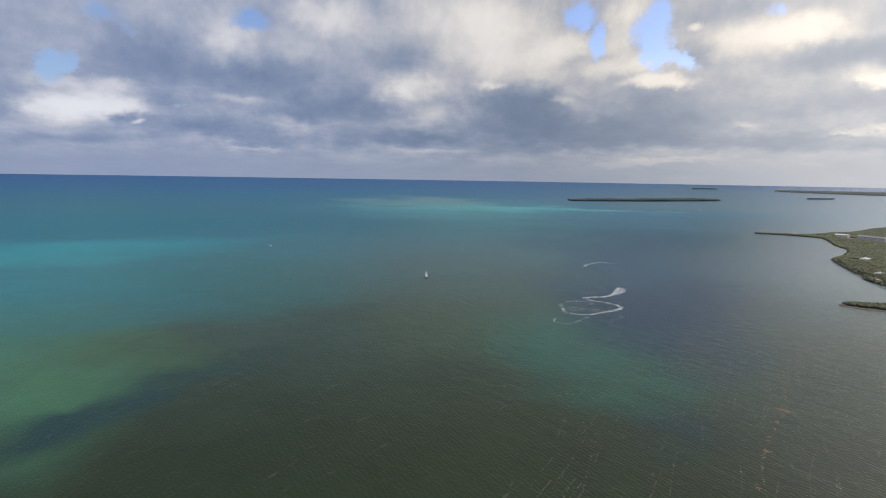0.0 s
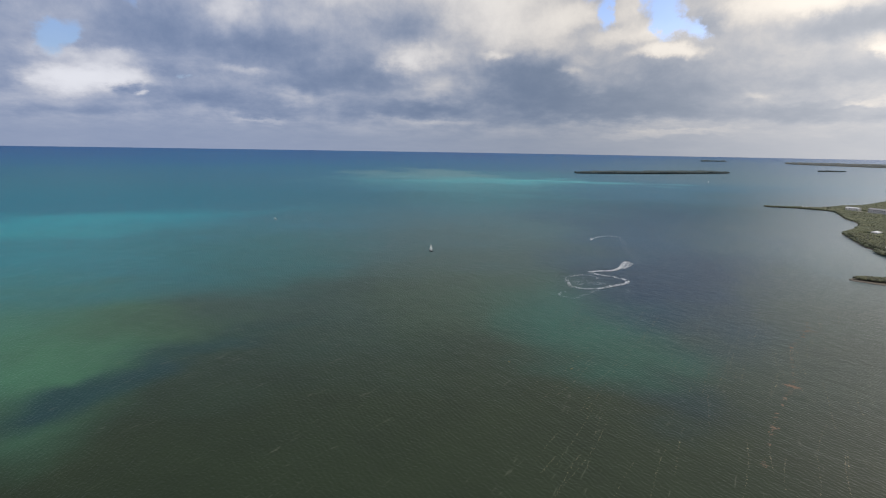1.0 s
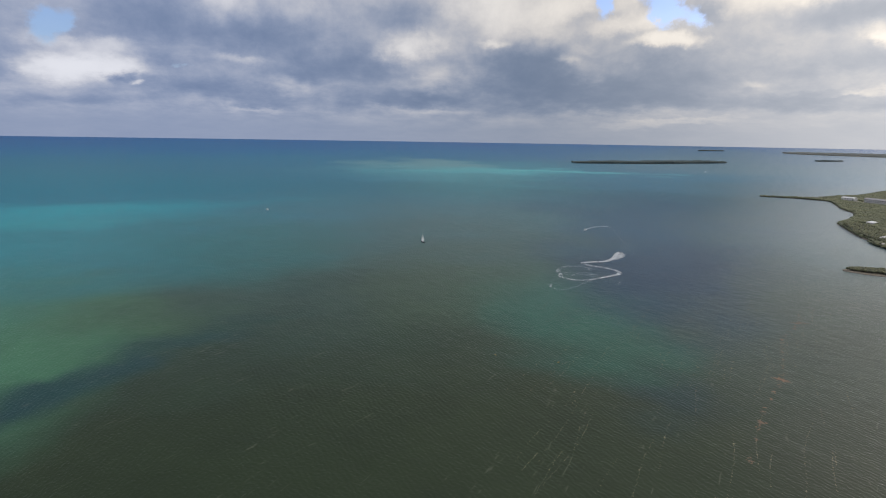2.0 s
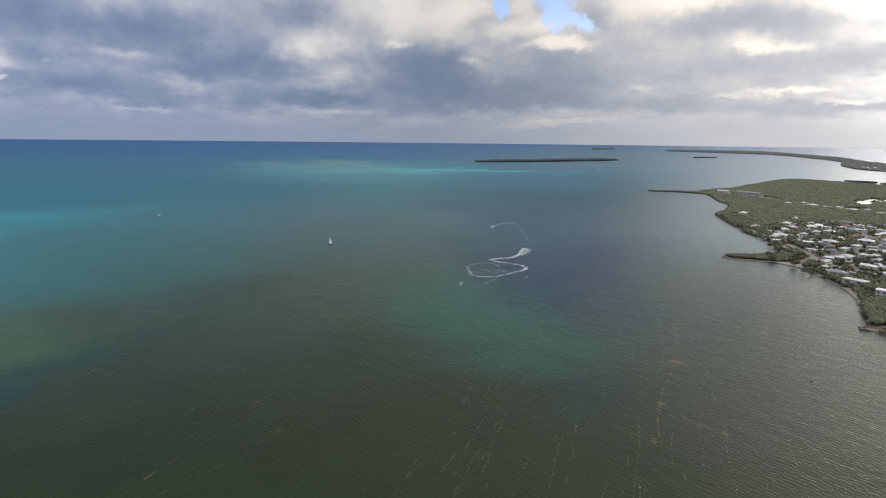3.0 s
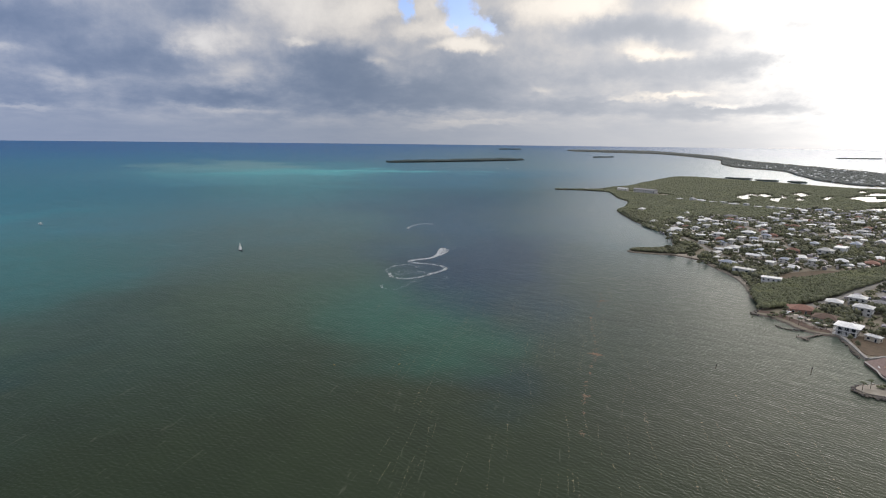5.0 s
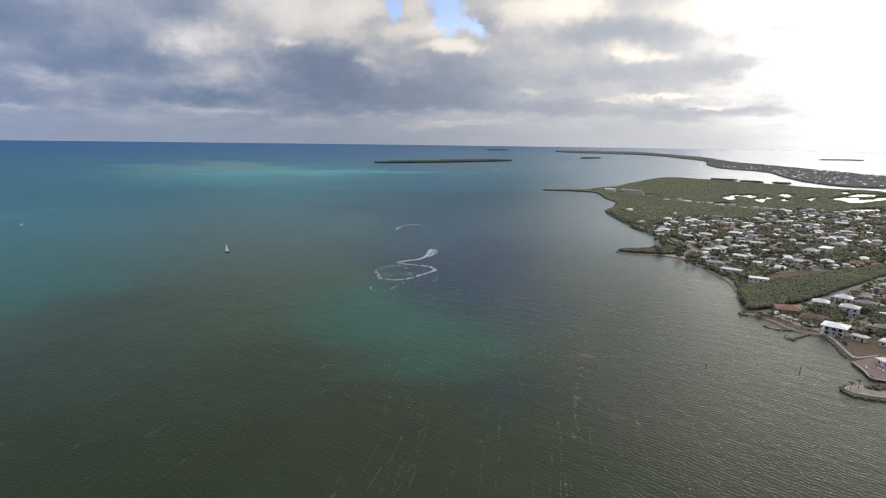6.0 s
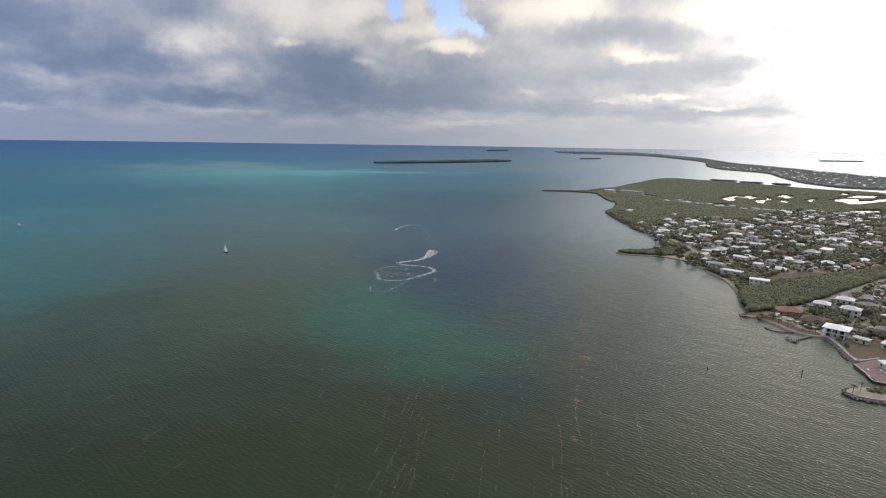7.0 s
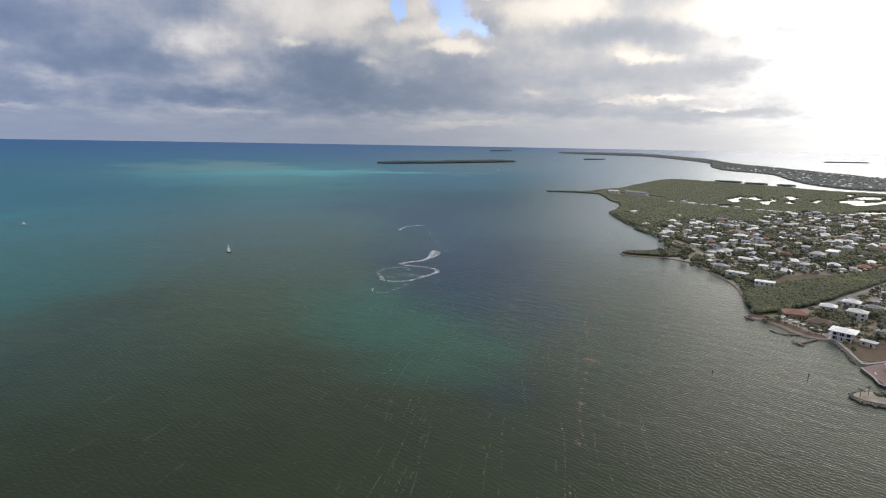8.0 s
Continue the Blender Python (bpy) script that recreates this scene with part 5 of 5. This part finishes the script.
groves = scatter(SOUTH, 2.6, 192, LANES + [BELT] + SHORE_OPEN + LOTS, 0.9)
groves = groves[fbm(groves[:, 0] / 18, groves[:, 1] / 18, 193) > 0.45]
wood("garden_grove", groves, 1.9, 4.4, leafy_dark, 194, "dark green groves of broad trees crowding the shore houses", "trees", spread=0.5)
wood("garden_scrub", scatter(SOUTH, 5.2, 91, LANES + [BELT, plan((312, 229.5), (339, 267), (375, 249), (360, 192), (294, 204)), plan((333, 270), (321, 279), (324, 300), (334, 300), (338, 275))] + [np.array([(x - r * .8, y - r * .8), (x + r * .8, y - r * .8), (x + r * .8, y + r * .8), (x - r * .8, y + r * .8)]) for x, y, r in homes], 0.7), 1.6, 2.2, leafy_dark, 92, "garden shrubs and hedges between the shore houses", "shrubs", spread=0.5)


def sheds(spots, seed):
    """Small outbuildings: open carports, sheds and awnings, each a little pitched."""
    rng = np.random.default_rng(seed)
    V, F = [], []
    for x, y in spots:
        w, d, h, a = rng.uniform(2.5, 6.5), rng.uniform(2.0, 4.5), rng.uniform(2.0, 3.0), math.radians(rng.choice((32, 122)) + rng.uniform(-10, 10))
        base = len(V)
        for u, v, q in ((-1, -1, 0), (1, -1, 0), (1, 1, 0), (-1, 1, 0), (-1, -1, 1), (1, -1, 1), (1, 1, 1), (-1, 1, 1), (-1, 0, 1.25), (1, 0, 1.25)):
            V.append((x + u * w / 2 * math.cos(a) - v * d / 2 * math.sin(a), y + u * w / 2 * math.sin(a) + v * d / 2 * math.cos(a), GROUND_Z + q * h))
        F += [tuple(base + i for i in f) for f in ((0, 1, 5, 4), (1, 2, 6, 5), (2, 3, 7, 6), (3, 0, 4, 7), (4, 5, 9, 8), (6, 7, 8, 9), (5, 6, 9), (7, 4, 8))]
    m = surface("shed_paint", (0.52, 0.50, 0.47), (0.40, 0.38, 0.35), 0.7, 0.9, isl=0.45)
    tagged(link_mesh("garden_sheds", V, F, m), "small pale sheds, carports and awnings between the village houses", "sheds", kind="stuff")


sheds([p for p in scatter(VILLAGE, 13.0, 95, OPEN + [BELT], 0.8) if clear(p[0], p[1], 1.5)], 96)
sheds([p for p in scatter(SOUTH, 13.0, 97, LANES + [BELT, plan((312, 229.5), (339, 267), (375, 249), (360, 192), (294, 204)), plan((318, 270), (318, 322), (345, 322), (345, 262))], 0.6) if clear(p[0], p[1], 1.5)], 98)
wood("hedge", scatter(plan((278, 197), (279, 201.5), (305, 196), (333, 181.5), (327, 174), (300, 188)), 1.5, 93), 1.0, 1.7, leafy, 94, "clipped green hedge on the breakwater", "hedge", base=1.1)

# ---------------------------------------------------------------- dock, posts and boats
def dock():
    d = new("dock")
    tagged(d, "weathered timber dock with a short cross head over the shallows", "dock")
    m = pose(329.2, 273.3, 0, 0, 0, math.degrees(math.atan2(-3.9, -22.5)))
    d.matrix_basis = m
    bmb = bmesh.new()
    box(bmb, 0, 22.0, -0.75, -0.6, 0.55, 0.75)
    box(bmb, 0, 22.0, 0.6, 0.75, 0.55, 0.75)
    part("beam", bmb, timber, d)
    plank_me = bmesh.new()
    box(plank_me, -0.17, 0.17, -0.85, 0.85, 0.76, 0.82)
    first = part("plank", plank_me, timber, d)
    for i in range(1, 58):
        o = new("plank", first.data)
        o.parent = d
        o.location = (0.2 + i * 0.38, 0, 0.003 * (i % 3))
    first.location = (0.2, 0, 0)
    headm = bmesh.new()
    box(headm, 21.0, 23.2, -3.6, 3.6, 0.76, 0.9, 0.03)
    part("cross_head", headm, timber, d)
    for x, y in ((4, -0.8), (4, 0.8), (9, -0.8), (9, 0.8), (14, -0.8), (14, 0.8), (19, -0.8), (19, 0.8), (21.2, -3.4), (21.2, 3.4), (23, -3.4), (23, 3.4), (23, 0)):
        bm = bmesh.new()
        tube(bm, (x, y, -1.5), (x, y, 2.0 if x > 20 else 1.1), 0.2, 0.18, 8)
        part("post", bm, timber, d)


dock()


def piling(x, y, h, lean):
    p = new("piling")
    tagged(p, "lone weathered timber channel piling in the water", "piling", "pilings")
    p.location = (x, y, 0)
    bm = bmesh.new()
    tube(bm, (0, 0, -2), (lean, 0, h), 0.2, 0.16, 10)
    part("post", bm, timber, p)
    bm = bmesh.new()
    bmesh.ops.create_cone(bm, cap_ends=True, segments=10, radius1=0.22, radius2=0.04, depth=0.25, matrix=Matrix.Translation((lean, 0, h + 0.12)))
    part("cap", bm, dark_paint, p)
    bm = bmesh.new()
    box(bm, lean - 0.32, lean + 0.32, -0.22, -0.18, h - 0.75, h - 0.2, 0.02)
    part("marker_board", bm, dark_paint, p)


piling(219, 243, 2.4, 0.15)
piling(262.5, 223.5, 4.2, 0.35)


def hull(length, beam, depth, mat, parent, bow=0.35, label=""):
    """A boat hull lofted from sections, with a deck."""
    bm = bmesh.new()
    rings, n = [], 10
    for i in range(n + 1):
        s = i / n
        half = beam / 2 * (0.78 + 0.22 * math.sin(math.pi * min(s * 1.6, 1))) * (1 if s < 1 - bow else math.cos((s - (1 - bow)) / bow * math.pi / 2) ** 0.7)
        half = max(half, 0.02)
        sheer = depth * (0.62 + 0.38 * s * s)
        y = (s - 0.5) * length
        keel = -0.35 * depth * (1 - 0.8 * max(0, (s - 0.7) / 0.3))
        rings.append([bm.verts.new(v) for v in ((-half, y, sheer), (-half * 0.92, y, 0.0), (-half * 0.4, y, keel), (half * 0.4, y, keel), (half * 0.92, y, 0.0), (half, y, sheer))])
    for a, b in zip(rings, rings[1:]):
        for k in range(5):
            bm.faces.new((a[k], a[k + 1], b[k + 1], b[k]))
        bm.faces.new((a[5], a[0], b[0], b[5]))
    bm.faces.new(rings[0])
    return part("hull", bm, mat, parent, label)


def sailboat(x, y, turn):
    b = new("sailboat")
    tagged(b, "small sailing yacht with white sails set and a dark hull", "sailboat")
    b.matrix_basis = pose(x, y, 0.1, 0, 0, turn) @ Matrix.Scale(0.82, 4)
    hull(9.0, 2.9, 1.3, dark_paint, b, label="dark hull")
    bm = bmesh.new()
    box(bm, -0.8, 0.8, -1.6, 1.6, 1.0, 1.55, 0.15)
    part("cabin", bm, hull_mat, b)
    bm = bmesh.new()
    tube(bm, (0, 0.9, 0.9), (0, 0.9, 11.2), 0.09, 0.06, 8)
    part("mast", bm, white_paint, b)
    bm = bmesh.new()
    tube(bm, (0, 0.9, 2.0), (0.5, -3.2, 2.0), 0.07, 0.06, 8)
    part("boom", bm, white_paint, b)
    for name, tack, clew, head, belly in (("mainsail", (0, 0.82, 2.1), (0.5, -3.2, 2.1), (0, 0.82, 10.9), 0.5), ("jib", (0, 4.2, 1.3), (0.4, 0.4, 1.6), (0, 1.0, 9.6), 0.35)):
        bm = bmesh.new()
        g, n = {}, 8
        T, C, Hd = Vector(tack), Vector(clew), Vector(head)
        for i in range(n + 1):
            for j in range(n + 1 - i):
                u, v = i / n, j / n
                p = T + (C - T) * u + (Hd - T) * v
                p.x += belly * 4 * u * (1 - u - v) + belly * 0.8 * u
                g[i, j] = bm.verts.new(p)
        for i in range(n):
            for j in range(n - i):
                bm.faces.new((g[i, j], g[i + 1, j], g[i, j + 1]))
                if j < n - i - 1:
                    bm.faces.new((g[i + 1, j], g[i + 1, j + 1], g[i, j + 1]))
        part(name, bm, sail_mat, b, smooth=True)


sailboat(-57, 645, 38)


def motorboat(x, y, turn, k, label):
    b = new("motorboat")
    tagged(b, label, "motorboat")
    b.matrix_basis = pose(x, y, 0.15, 0, 0, turn) @ Matrix.Scale(k, 4)
    hull(7.5, 2.5, 1.3, hull_mat, b)
    bm = bmesh.new()
    box(bm, -0.6, 0.6, -0.8, 0.6, 0.9, 1.9, 0.12)
    part("console", bm, white_paint, b)
    bm = bmesh.new()
    box(bm, -1.0, 1.0, -1.4, 0.9, 2.6, 2.72, 0.05)
    part("canopy", bm, sail_mat, b)
    for sx in (-0.85, 0.85):
        for sy in (-1.2, 0.7):
            bm = bmesh.new()
            tube(bm, (sx, sy, 0.9), (sx, sy, 2.6), 0.03, 0.03, 6)
            part("canopy_pole", bm, white_paint, b)
    bm = bmesh.new()
    box(bm, -0.25, 0.25, -4.3, -3.7, 0.1, 1.5, 0.1)
    part("outboard", bm, dark_paint, b)


motorboat(-342, 903, 60, 1.0, "small white motorboat anchored over the shoal")
motorboat(967.3, 2435.2, 80, 1.7, "white motor cruiser far out on the water")
motorboat(155.2, 766.8, 150, 0.8, "small white motorboat leaving a faint curved wake")


def jet_ski(x, y, turn):
    b = new("jet_ski")
    tagged(b, "jet ski throwing up white spray", "jet ski")
    b.matrix_basis = pose(x, y, 0.1, 0, 0, turn)
    hull(3.2, 1.2, 0.7, dark_paint, b)
    bm = bmesh.new()
    box(bm, -0.22, 0.22, -1.1, 0.2, 0.5, 0.95, 0.12)
    part("seat", bm, dark_paint, b)
    bm = bmesh.new()
    tube(bm, (-0.4, 0.45, 1.1), (0.4, 0.45, 1.1), 0.04, 0.04, 6)
    tube(bm, (0, 0.6, 0.5), (0, 0.45, 1.1), 0.08, 0.05, 6)
    part("handlebar", bm, dark_paint, b)


jet_ski(165.5, 616.5, -20)


def foam_trail(name, runs, seed, label):
    """Broken foam: countless small flat rafts strewn along the wake, thickest where it is fresh."""
    rng = np.random.default_rng(seed)
    V, F = [], []
    for pts, width, density, size, z in runs:
        width, size = width * 1.15, size * 0.85
        line = smooth_line(pts, closed=False, step=0.5)
        t = np.gradient(line, axis=0)
        nrm = np.stack([-t[:, 1], t[:, 0]], 1) / (np.linalg.norm(t, axis=1, keepdims=True) + 1e-9)
        n = int(len(line) * density * 0.8)
        for _ in range(n):
            i = rng.integers(len(line))
            side = rng.choice((-1, 1)) * width * (0.75 + rng.normal(0, 0.22)) if rng.random() < 0.6 else rng.normal(0, width * 0.5)
            c = line[i] + nrm[i] * side
            if fbm(c[:1] / 2.2, c[1:] / 2.2, 8, 3)[0] < 0.31 + (0.14 if z < 0.3 else 0.0) * rng.random():
                continue
            k = rng.integers(5, 8)
            a0 = rng.uniform(0, 6.28)
            base = len(V)
            s = size * rng.uniform(0.35, 1.0)
            zz = z * rng.random() + 0.03
            for q in range(k):
                a = a0 + q * 6.283 / k
                r = s * rng.uniform(0.55, 1.1)
                V.append((c[0] + math.cos(a) * r, c[1] + math.sin(a) * r, zz + rng.uniform(-0.02, 0.02)))
            V.append((c[0], c[1], zz + 0.06 + z * 0.2 * rng.random()))
            F += [(base + q, base + (q + 1) % k, base + k) for q in range(k)]
    return tagged(link_mesh(name, V, F, foam), label, "wake", kind="stuff")


foam_trail("wake", [
    ([(163.0, 611.0), (157.5, 598.9), (148.1, 575.3), (136.8, 561.8), (122.4, 557.3), (112.3, 551.1)], 1.5, 22, 0.55, 0.4),
    ([(165.5, 612.0), (161.5, 600.0), (156.5, 586.0), (149.1, 573.0)], 2.4, 22, 0.5, 0.6), ([(168.0, 604.0), (164.5, 594.0), (159.0, 583.0)], 1.2, 10, 0.4, 0.4),
    ([(112.3, 551.1), (118.8, 541.5), (130.2, 533.6), (139.1, 523.7), (140.1, 510.8), (133.4, 502.7), (119.8, 491.9)], 1.6, 18, 0.44, 0.15),
    ([(119.8, 491.9), (105.4, 482.0), (92.9, 480.6), (84.2, 489.3), (84.1, 502.4)], 1.4, 14, 0.42, 0.1),
    ([(84.1, 502.4), (85.2, 521.0), (95.1, 534.3), (106.8, 537.0), (114.9, 529.2), (114.9, 521.6)], 1.3, 7, 0.36, 0.05),
    ([(90, 498), (97, 506), (106, 506), (112, 499), (118, 503)], 5.5, 10, 0.30, 0.05)], 101, "white curling foam wake on dark water")
foam_trail("wake", [
    ([(69.0, 453.0), (70.0, 461.0), (74.0, 467.5), (79.0, 467.9)], 0.7, 4.5, 0.36, 0.04), ([(71.3, 450.3), (78.3, 446.0), (85.8, 452.4), (100.8, 470.5), (107.9, 481.4)], 1.2, 3.0, 0.32, 0.04),
    ([(131.0, 482.0), (131.5, 474.0), (126.0, 466.7)], 0.6, 4.0, 0.24, 0.04)], 102, "faint old foam ring dissolving on the water")
foam_trail("wake", [
    ([(157.0, 768.0), (161.5, 781.6), (175.7, 801.3), (188.6, 808.1), (199.9, 802.5)], 0.9, 10.0, 0.60, 0.05),
    ([(199.9, 802.5), (197.0, 760.0), (187.5, 710.9), (182.0, 655.9), (177.0, 605.2)], 2.4, 1.8, 0.36, 0.04)], 103, "thin curved wake trailing a small boat")


def weed_raft(x, y, a, b, n, turn, seed):
    """A raft of floating sargassum: heaped ragged tufts."""
    rng = np.random.default_rng(seed)
    V, F = [], []
    for _ in range(n):
        u, v = rng.normal(0, 0.42, 2)
        c, s = math.cos(radians(turn)), math.sin(radians(turn))
        px, py = (u * a * c - v * b * s) * 1.5, (u * a * s + v * b * c) * 1.5
        k, base, r0 = 6, len(V), rng.uniform(0.18, 0.6)
        for q in range(k):
            an = q * 6.283 / k + rng.uniform(0, 0.5)
            r = r0 * rng.uniform(0.6, 1.2)
            V.append((px + math.cos(an) * r, py + math.sin(an) * r, 0.0))
        V.append((px, py, rng.uniform(0.06, 0.14)))
        F += [(base + q, base + (q + 1) % k, base + k) for q in range(k)]
    ob = link_mesh("seaweed_raft", V, F, weed_mat)
    ob.location = (x, y, 0.03)
    tagged(ob, "rust-brown raft of floating seaweed", "seaweed", kind="stuff")


for i, (x, y, a, b, n, turn) in enumerate(((165.8, 277.5, 2.6, 1.3, 170, -35), (228, 376.5, 3.5, 3.0, 35, 10), (132.7, 229.5, 1.4, 1.0, 22, 20), (217.5, 363, 2.5, 1.2, 15, 60), (198, 340.5, 2.2, 1.2, 16, 40),
                                           (154.5, 262.5, 1.0, 0.6, 9, 50), (148.5, 253.5, 1.4, 0.5, 12, 60), (141, 244.5, 1.0, 0.5, 8, 55), (123, 214.5, 1.0, 0.6, 8, 55))):
    weed_raft(x, y, a, b, n, turn, 200 + i)


def drift_bits():
    """Tufts of weed and foam strung out along the wind lines."""
    rng = np.random.default_rng(301)
    V, F = [], []
    for _ in range(150):
        x0, y0 = rng.uniform(20, 270), rng.uniform(120, 400)
        if x0 > 80 + 0.6 * (y0 - 80) and x0 > 200:
            continue
        ang, L = rng.normal(1.10, 0.05), rng.uniform(10, 75)
        s, bend, phase = 0.0, rng.uniform(0.3, 1.4), rng.uniform(0, 6.28)
        while s < L:
            s += rng.exponential(1.0) + 0.25
            off = bend * math.sin(s / 13 + phase) + rng.normal(0, 0.12)
            px, py = x0 + math.cos(ang) * s - math.sin(ang) * off, y0 + math.sin(ang) * s + math.cos(ang) * off
            k, base, r0 = 5, len(V), rng.uniform(0.09, 0.21) * (2.2 if rng.random() < 0.05 else 1)
            for q in range(k):
                an = q * 6.283 / k
                r = r0 * rng.uniform(0.6, 1.3)
                V.append((px + math.cos(an) * r, py + math.sin(an) * r, 0.03))
            V.append((px, py, 0.07))
            F += [(base + q, base + (q + 1) % k, base + k) for q in range(k)]
    m = surface("drift_tufts", (0.30, 0.27, 0.19), (0.22, 0.185, 0.12), 0.9, 1.0, isl=0.3)
    tagged(link_mesh("drift_weed", V, F, m), "pale lines of drifting foam and weed scraps", "seaweed", kind="stuff")


drift_bits()


def weed_line():
    """A long broken line of rust-brown weed drawn out by the wind."""
    rng = np.random.default_rng(311)
    line = smooth_line([(112, 196), (123, 214.5), (141, 244.5), (165.8, 277.5), (184, 312), (200, 342), (228, 376.5), (240, 398)], closed=False, step=0.5)
    V, F = [], []
    for p in line:
        if fbm(p[:1] / 5.0, p[1:] / 5.0, 15, 3)[0] < 0.44 or rng.random() < 0.35:
            continue
        for _ in range(rng.integers(1, 4)):
            q = p + rng.normal(0, 0.55, 2)
            k, base, r0 = 6, len(V), rng.uniform(0.12, 0.42)
            for a in range(k):
                r = r0 * rng.uniform(0.6, 1.25)
                V.append((q[0] + math.cos(a * 1.047) * r, q[1] + math.sin(a * 1.047) * r, 0.03))
            V.append((q[0], q[1], rng.uniform(0.06, 0.12)))
            F += [(base + a, base + (a + 1) % k, base + k) for a in range(k)]
    tagged(link_mesh("weed_line", V, F, weed_mat), "broken line of rust-brown floating seaweed", "seaweed", kind="stuff")


weed_line()


def buoy(x, y, turn):
    b = new("buoy")
    tagged(b, "small ochre float bobbing on the water", "buoy", "floats")
    b.matrix_basis = pose(x, y, 0.0, 0, 0, turn)
    bm = bmesh.new()
    tube(bm, (-0.7, 0, 0.15), (0.7, 0, 0.2), 0.22, 0.2, 10)
    part("float_body", bm, surface("ochre_plastic", (0.38, 0.26, 0.09), (0.28, 0.19, 0.07), 0.6, 1.0), b)
    bm = bmesh.new()
    tube(bm, (0.5, 0, 0.2), (0.6, 0, 0.95), 0.04, 0.03, 6)
    part("staff", bm, dark_paint, b)


buoy(18, 297, 125)
buoy(52.5, 289.5, 40)


def car(mat_name, col):
    c = new("car")
    tagged(c, f"{mat_name} car parked in the gravel lot", "car", "parked cars")
    m = surface(mat_name + "_car_paint", col, tuple(v * 0.9 for v in col), 0.3, 0.5)
    bm = bmesh.new()
    box(bm, -2.2, 2.2, -0.88, 0.88, 0.35, 0.95, 0.14)
    part("body", bm, m, c)
    bm = bmesh.new()
    box(bm, -1.4, 0.9, -0.75, 0.75, 0.95, 1.45, 0.18)
    part("cabin", bm, pane_mat, c)
    bm = bmesh.new()
    box(bm, -1.1, 0.55, -0.68, 0.68, 1.43, 1.5, 0.03)
    part("roof", bm, m, c)
    for sx in (-1.4, 1.4):
        for sy in (-0.82, 0.82):
            bm = bmesh.new()
            tube(bm, (sx, sy - 0.1, 0.33), (sx, sy + 0.1, 0.33), 0.33, 0.33, 12)
            part("wheel", bm, dark_paint, c)
    return c


cars = [car(n, c) for n, c in (("white", (0.7, 0.7, 0.7)), ("silver", (0.42, 0.43, 0.45)), ("dark blue", (0.04, 0.06, 0.12)), ("red", (0.30, 0.04, 0.03)))]
rng_c = random.Random(5)
k = 0
for row in range(2):
    for i in range(9):
        x, y = 464 + i * 5.6 + row * 8, 331 + i * 2.3 + row * 12
        at = pose(x, y, 1.08, 0, 0, 112 + rng_c.uniform(-4, 4))
        if k < 4:
            cars[k].matrix_basis = at
        elif rng_c.random() < 0.8:
            copy_thing(rng_c.choice(cars), at)
        k += 1


def lounger(x, y, turn, col):
    s = new("sun_lounger")
    tagged(s, "low sun lounger on the paved terrace", "lounger", "terrace loungers")
    s.matrix_basis = pose(x, y, 1.35, 0, 0, turn)
    bm = bmesh.new()
    box(bm, -0.95, 0.4, -0.32, 0.32, 0.28, 0.38, 0.03)
    part("mattress", bm, col, s)
    bm = bmesh.new()
    r = bmesh.ops.create_cube(bm, size=1.0)
    for v in r["verts"]:
        v.co = Vector((0.65 + v.co.x * 0.6, v.co.y * 0.64, 0.52 + v.co.z * 0.1 + v.co.x * 0.35))
    part("backrest", bm, col, s)
    for sx in (-0.8, 0.6):
        for sy in (-0.26, 0.26):
            bm = bmesh.new()
            tube(bm, (sx, sy, 0), (sx, sy, 0.3), 0.03, 0.03, 6)
            part("leg", bm, white_paint, s)


def umbrella(x, y, turn, col, words):
    """A beach umbrella: pole and an eight-sided canopy with a drooping rim."""
    u = new("beach_umbrella")
    tagged(u, words, "umbrella", "beach umbrellas")
    u.matrix_basis = pose(x, y, 1.1, 0, 0, turn)
    bm = bmesh.new()
    tube(bm, (0, 0, -0.1), (0, 0, 2.45), 0.035, 0.03, 7)
    part("pole", bm, white_paint, u)
    ring = [(math.cos(k * math.pi / 4) * r, math.sin(k * math.pi / 4) * r, z) for r, z in ((1.5, 1.95), (1.45, 2.12), (0.8, 2.36)) for k in range(8)]
    faces = [(j * 8 + k, j * 8 + (k + 1) % 8, j * 8 + 8 + (k + 1) % 8, j * 8 + 8 + k) for j in range(2) for k in range(8)] + [(16 + k, 16 + (k + 1) % 8, 24) for k in range(8)]
    link_mesh("canopy", ring + [(0, 0, 2.5)], faces, col, u)


for i, (x, y) in enumerate(((336.5, 309.5), (338.5, 304.0), (337.0, 298.5), (338.0, 293.5), (337.5, 286.0), (338.5, 281.0), (340.5, 311.5))):
    umbrella(x, y, 20 * i, (white_paint, cream)[i % 2], ("white beach umbrella standing on the sandy yard", "cream beach umbrella standing on the sandy yard")[i % 2])

for i in range(10):
    lounger(305 + (i % 5) * 2.9 + (i // 5) * 1.8, 219.5 - (i % 5) * 1.4 - (i // 5) * 4.5, 60 + 13 * (i % 3), (white_paint, rose)[i % 2])
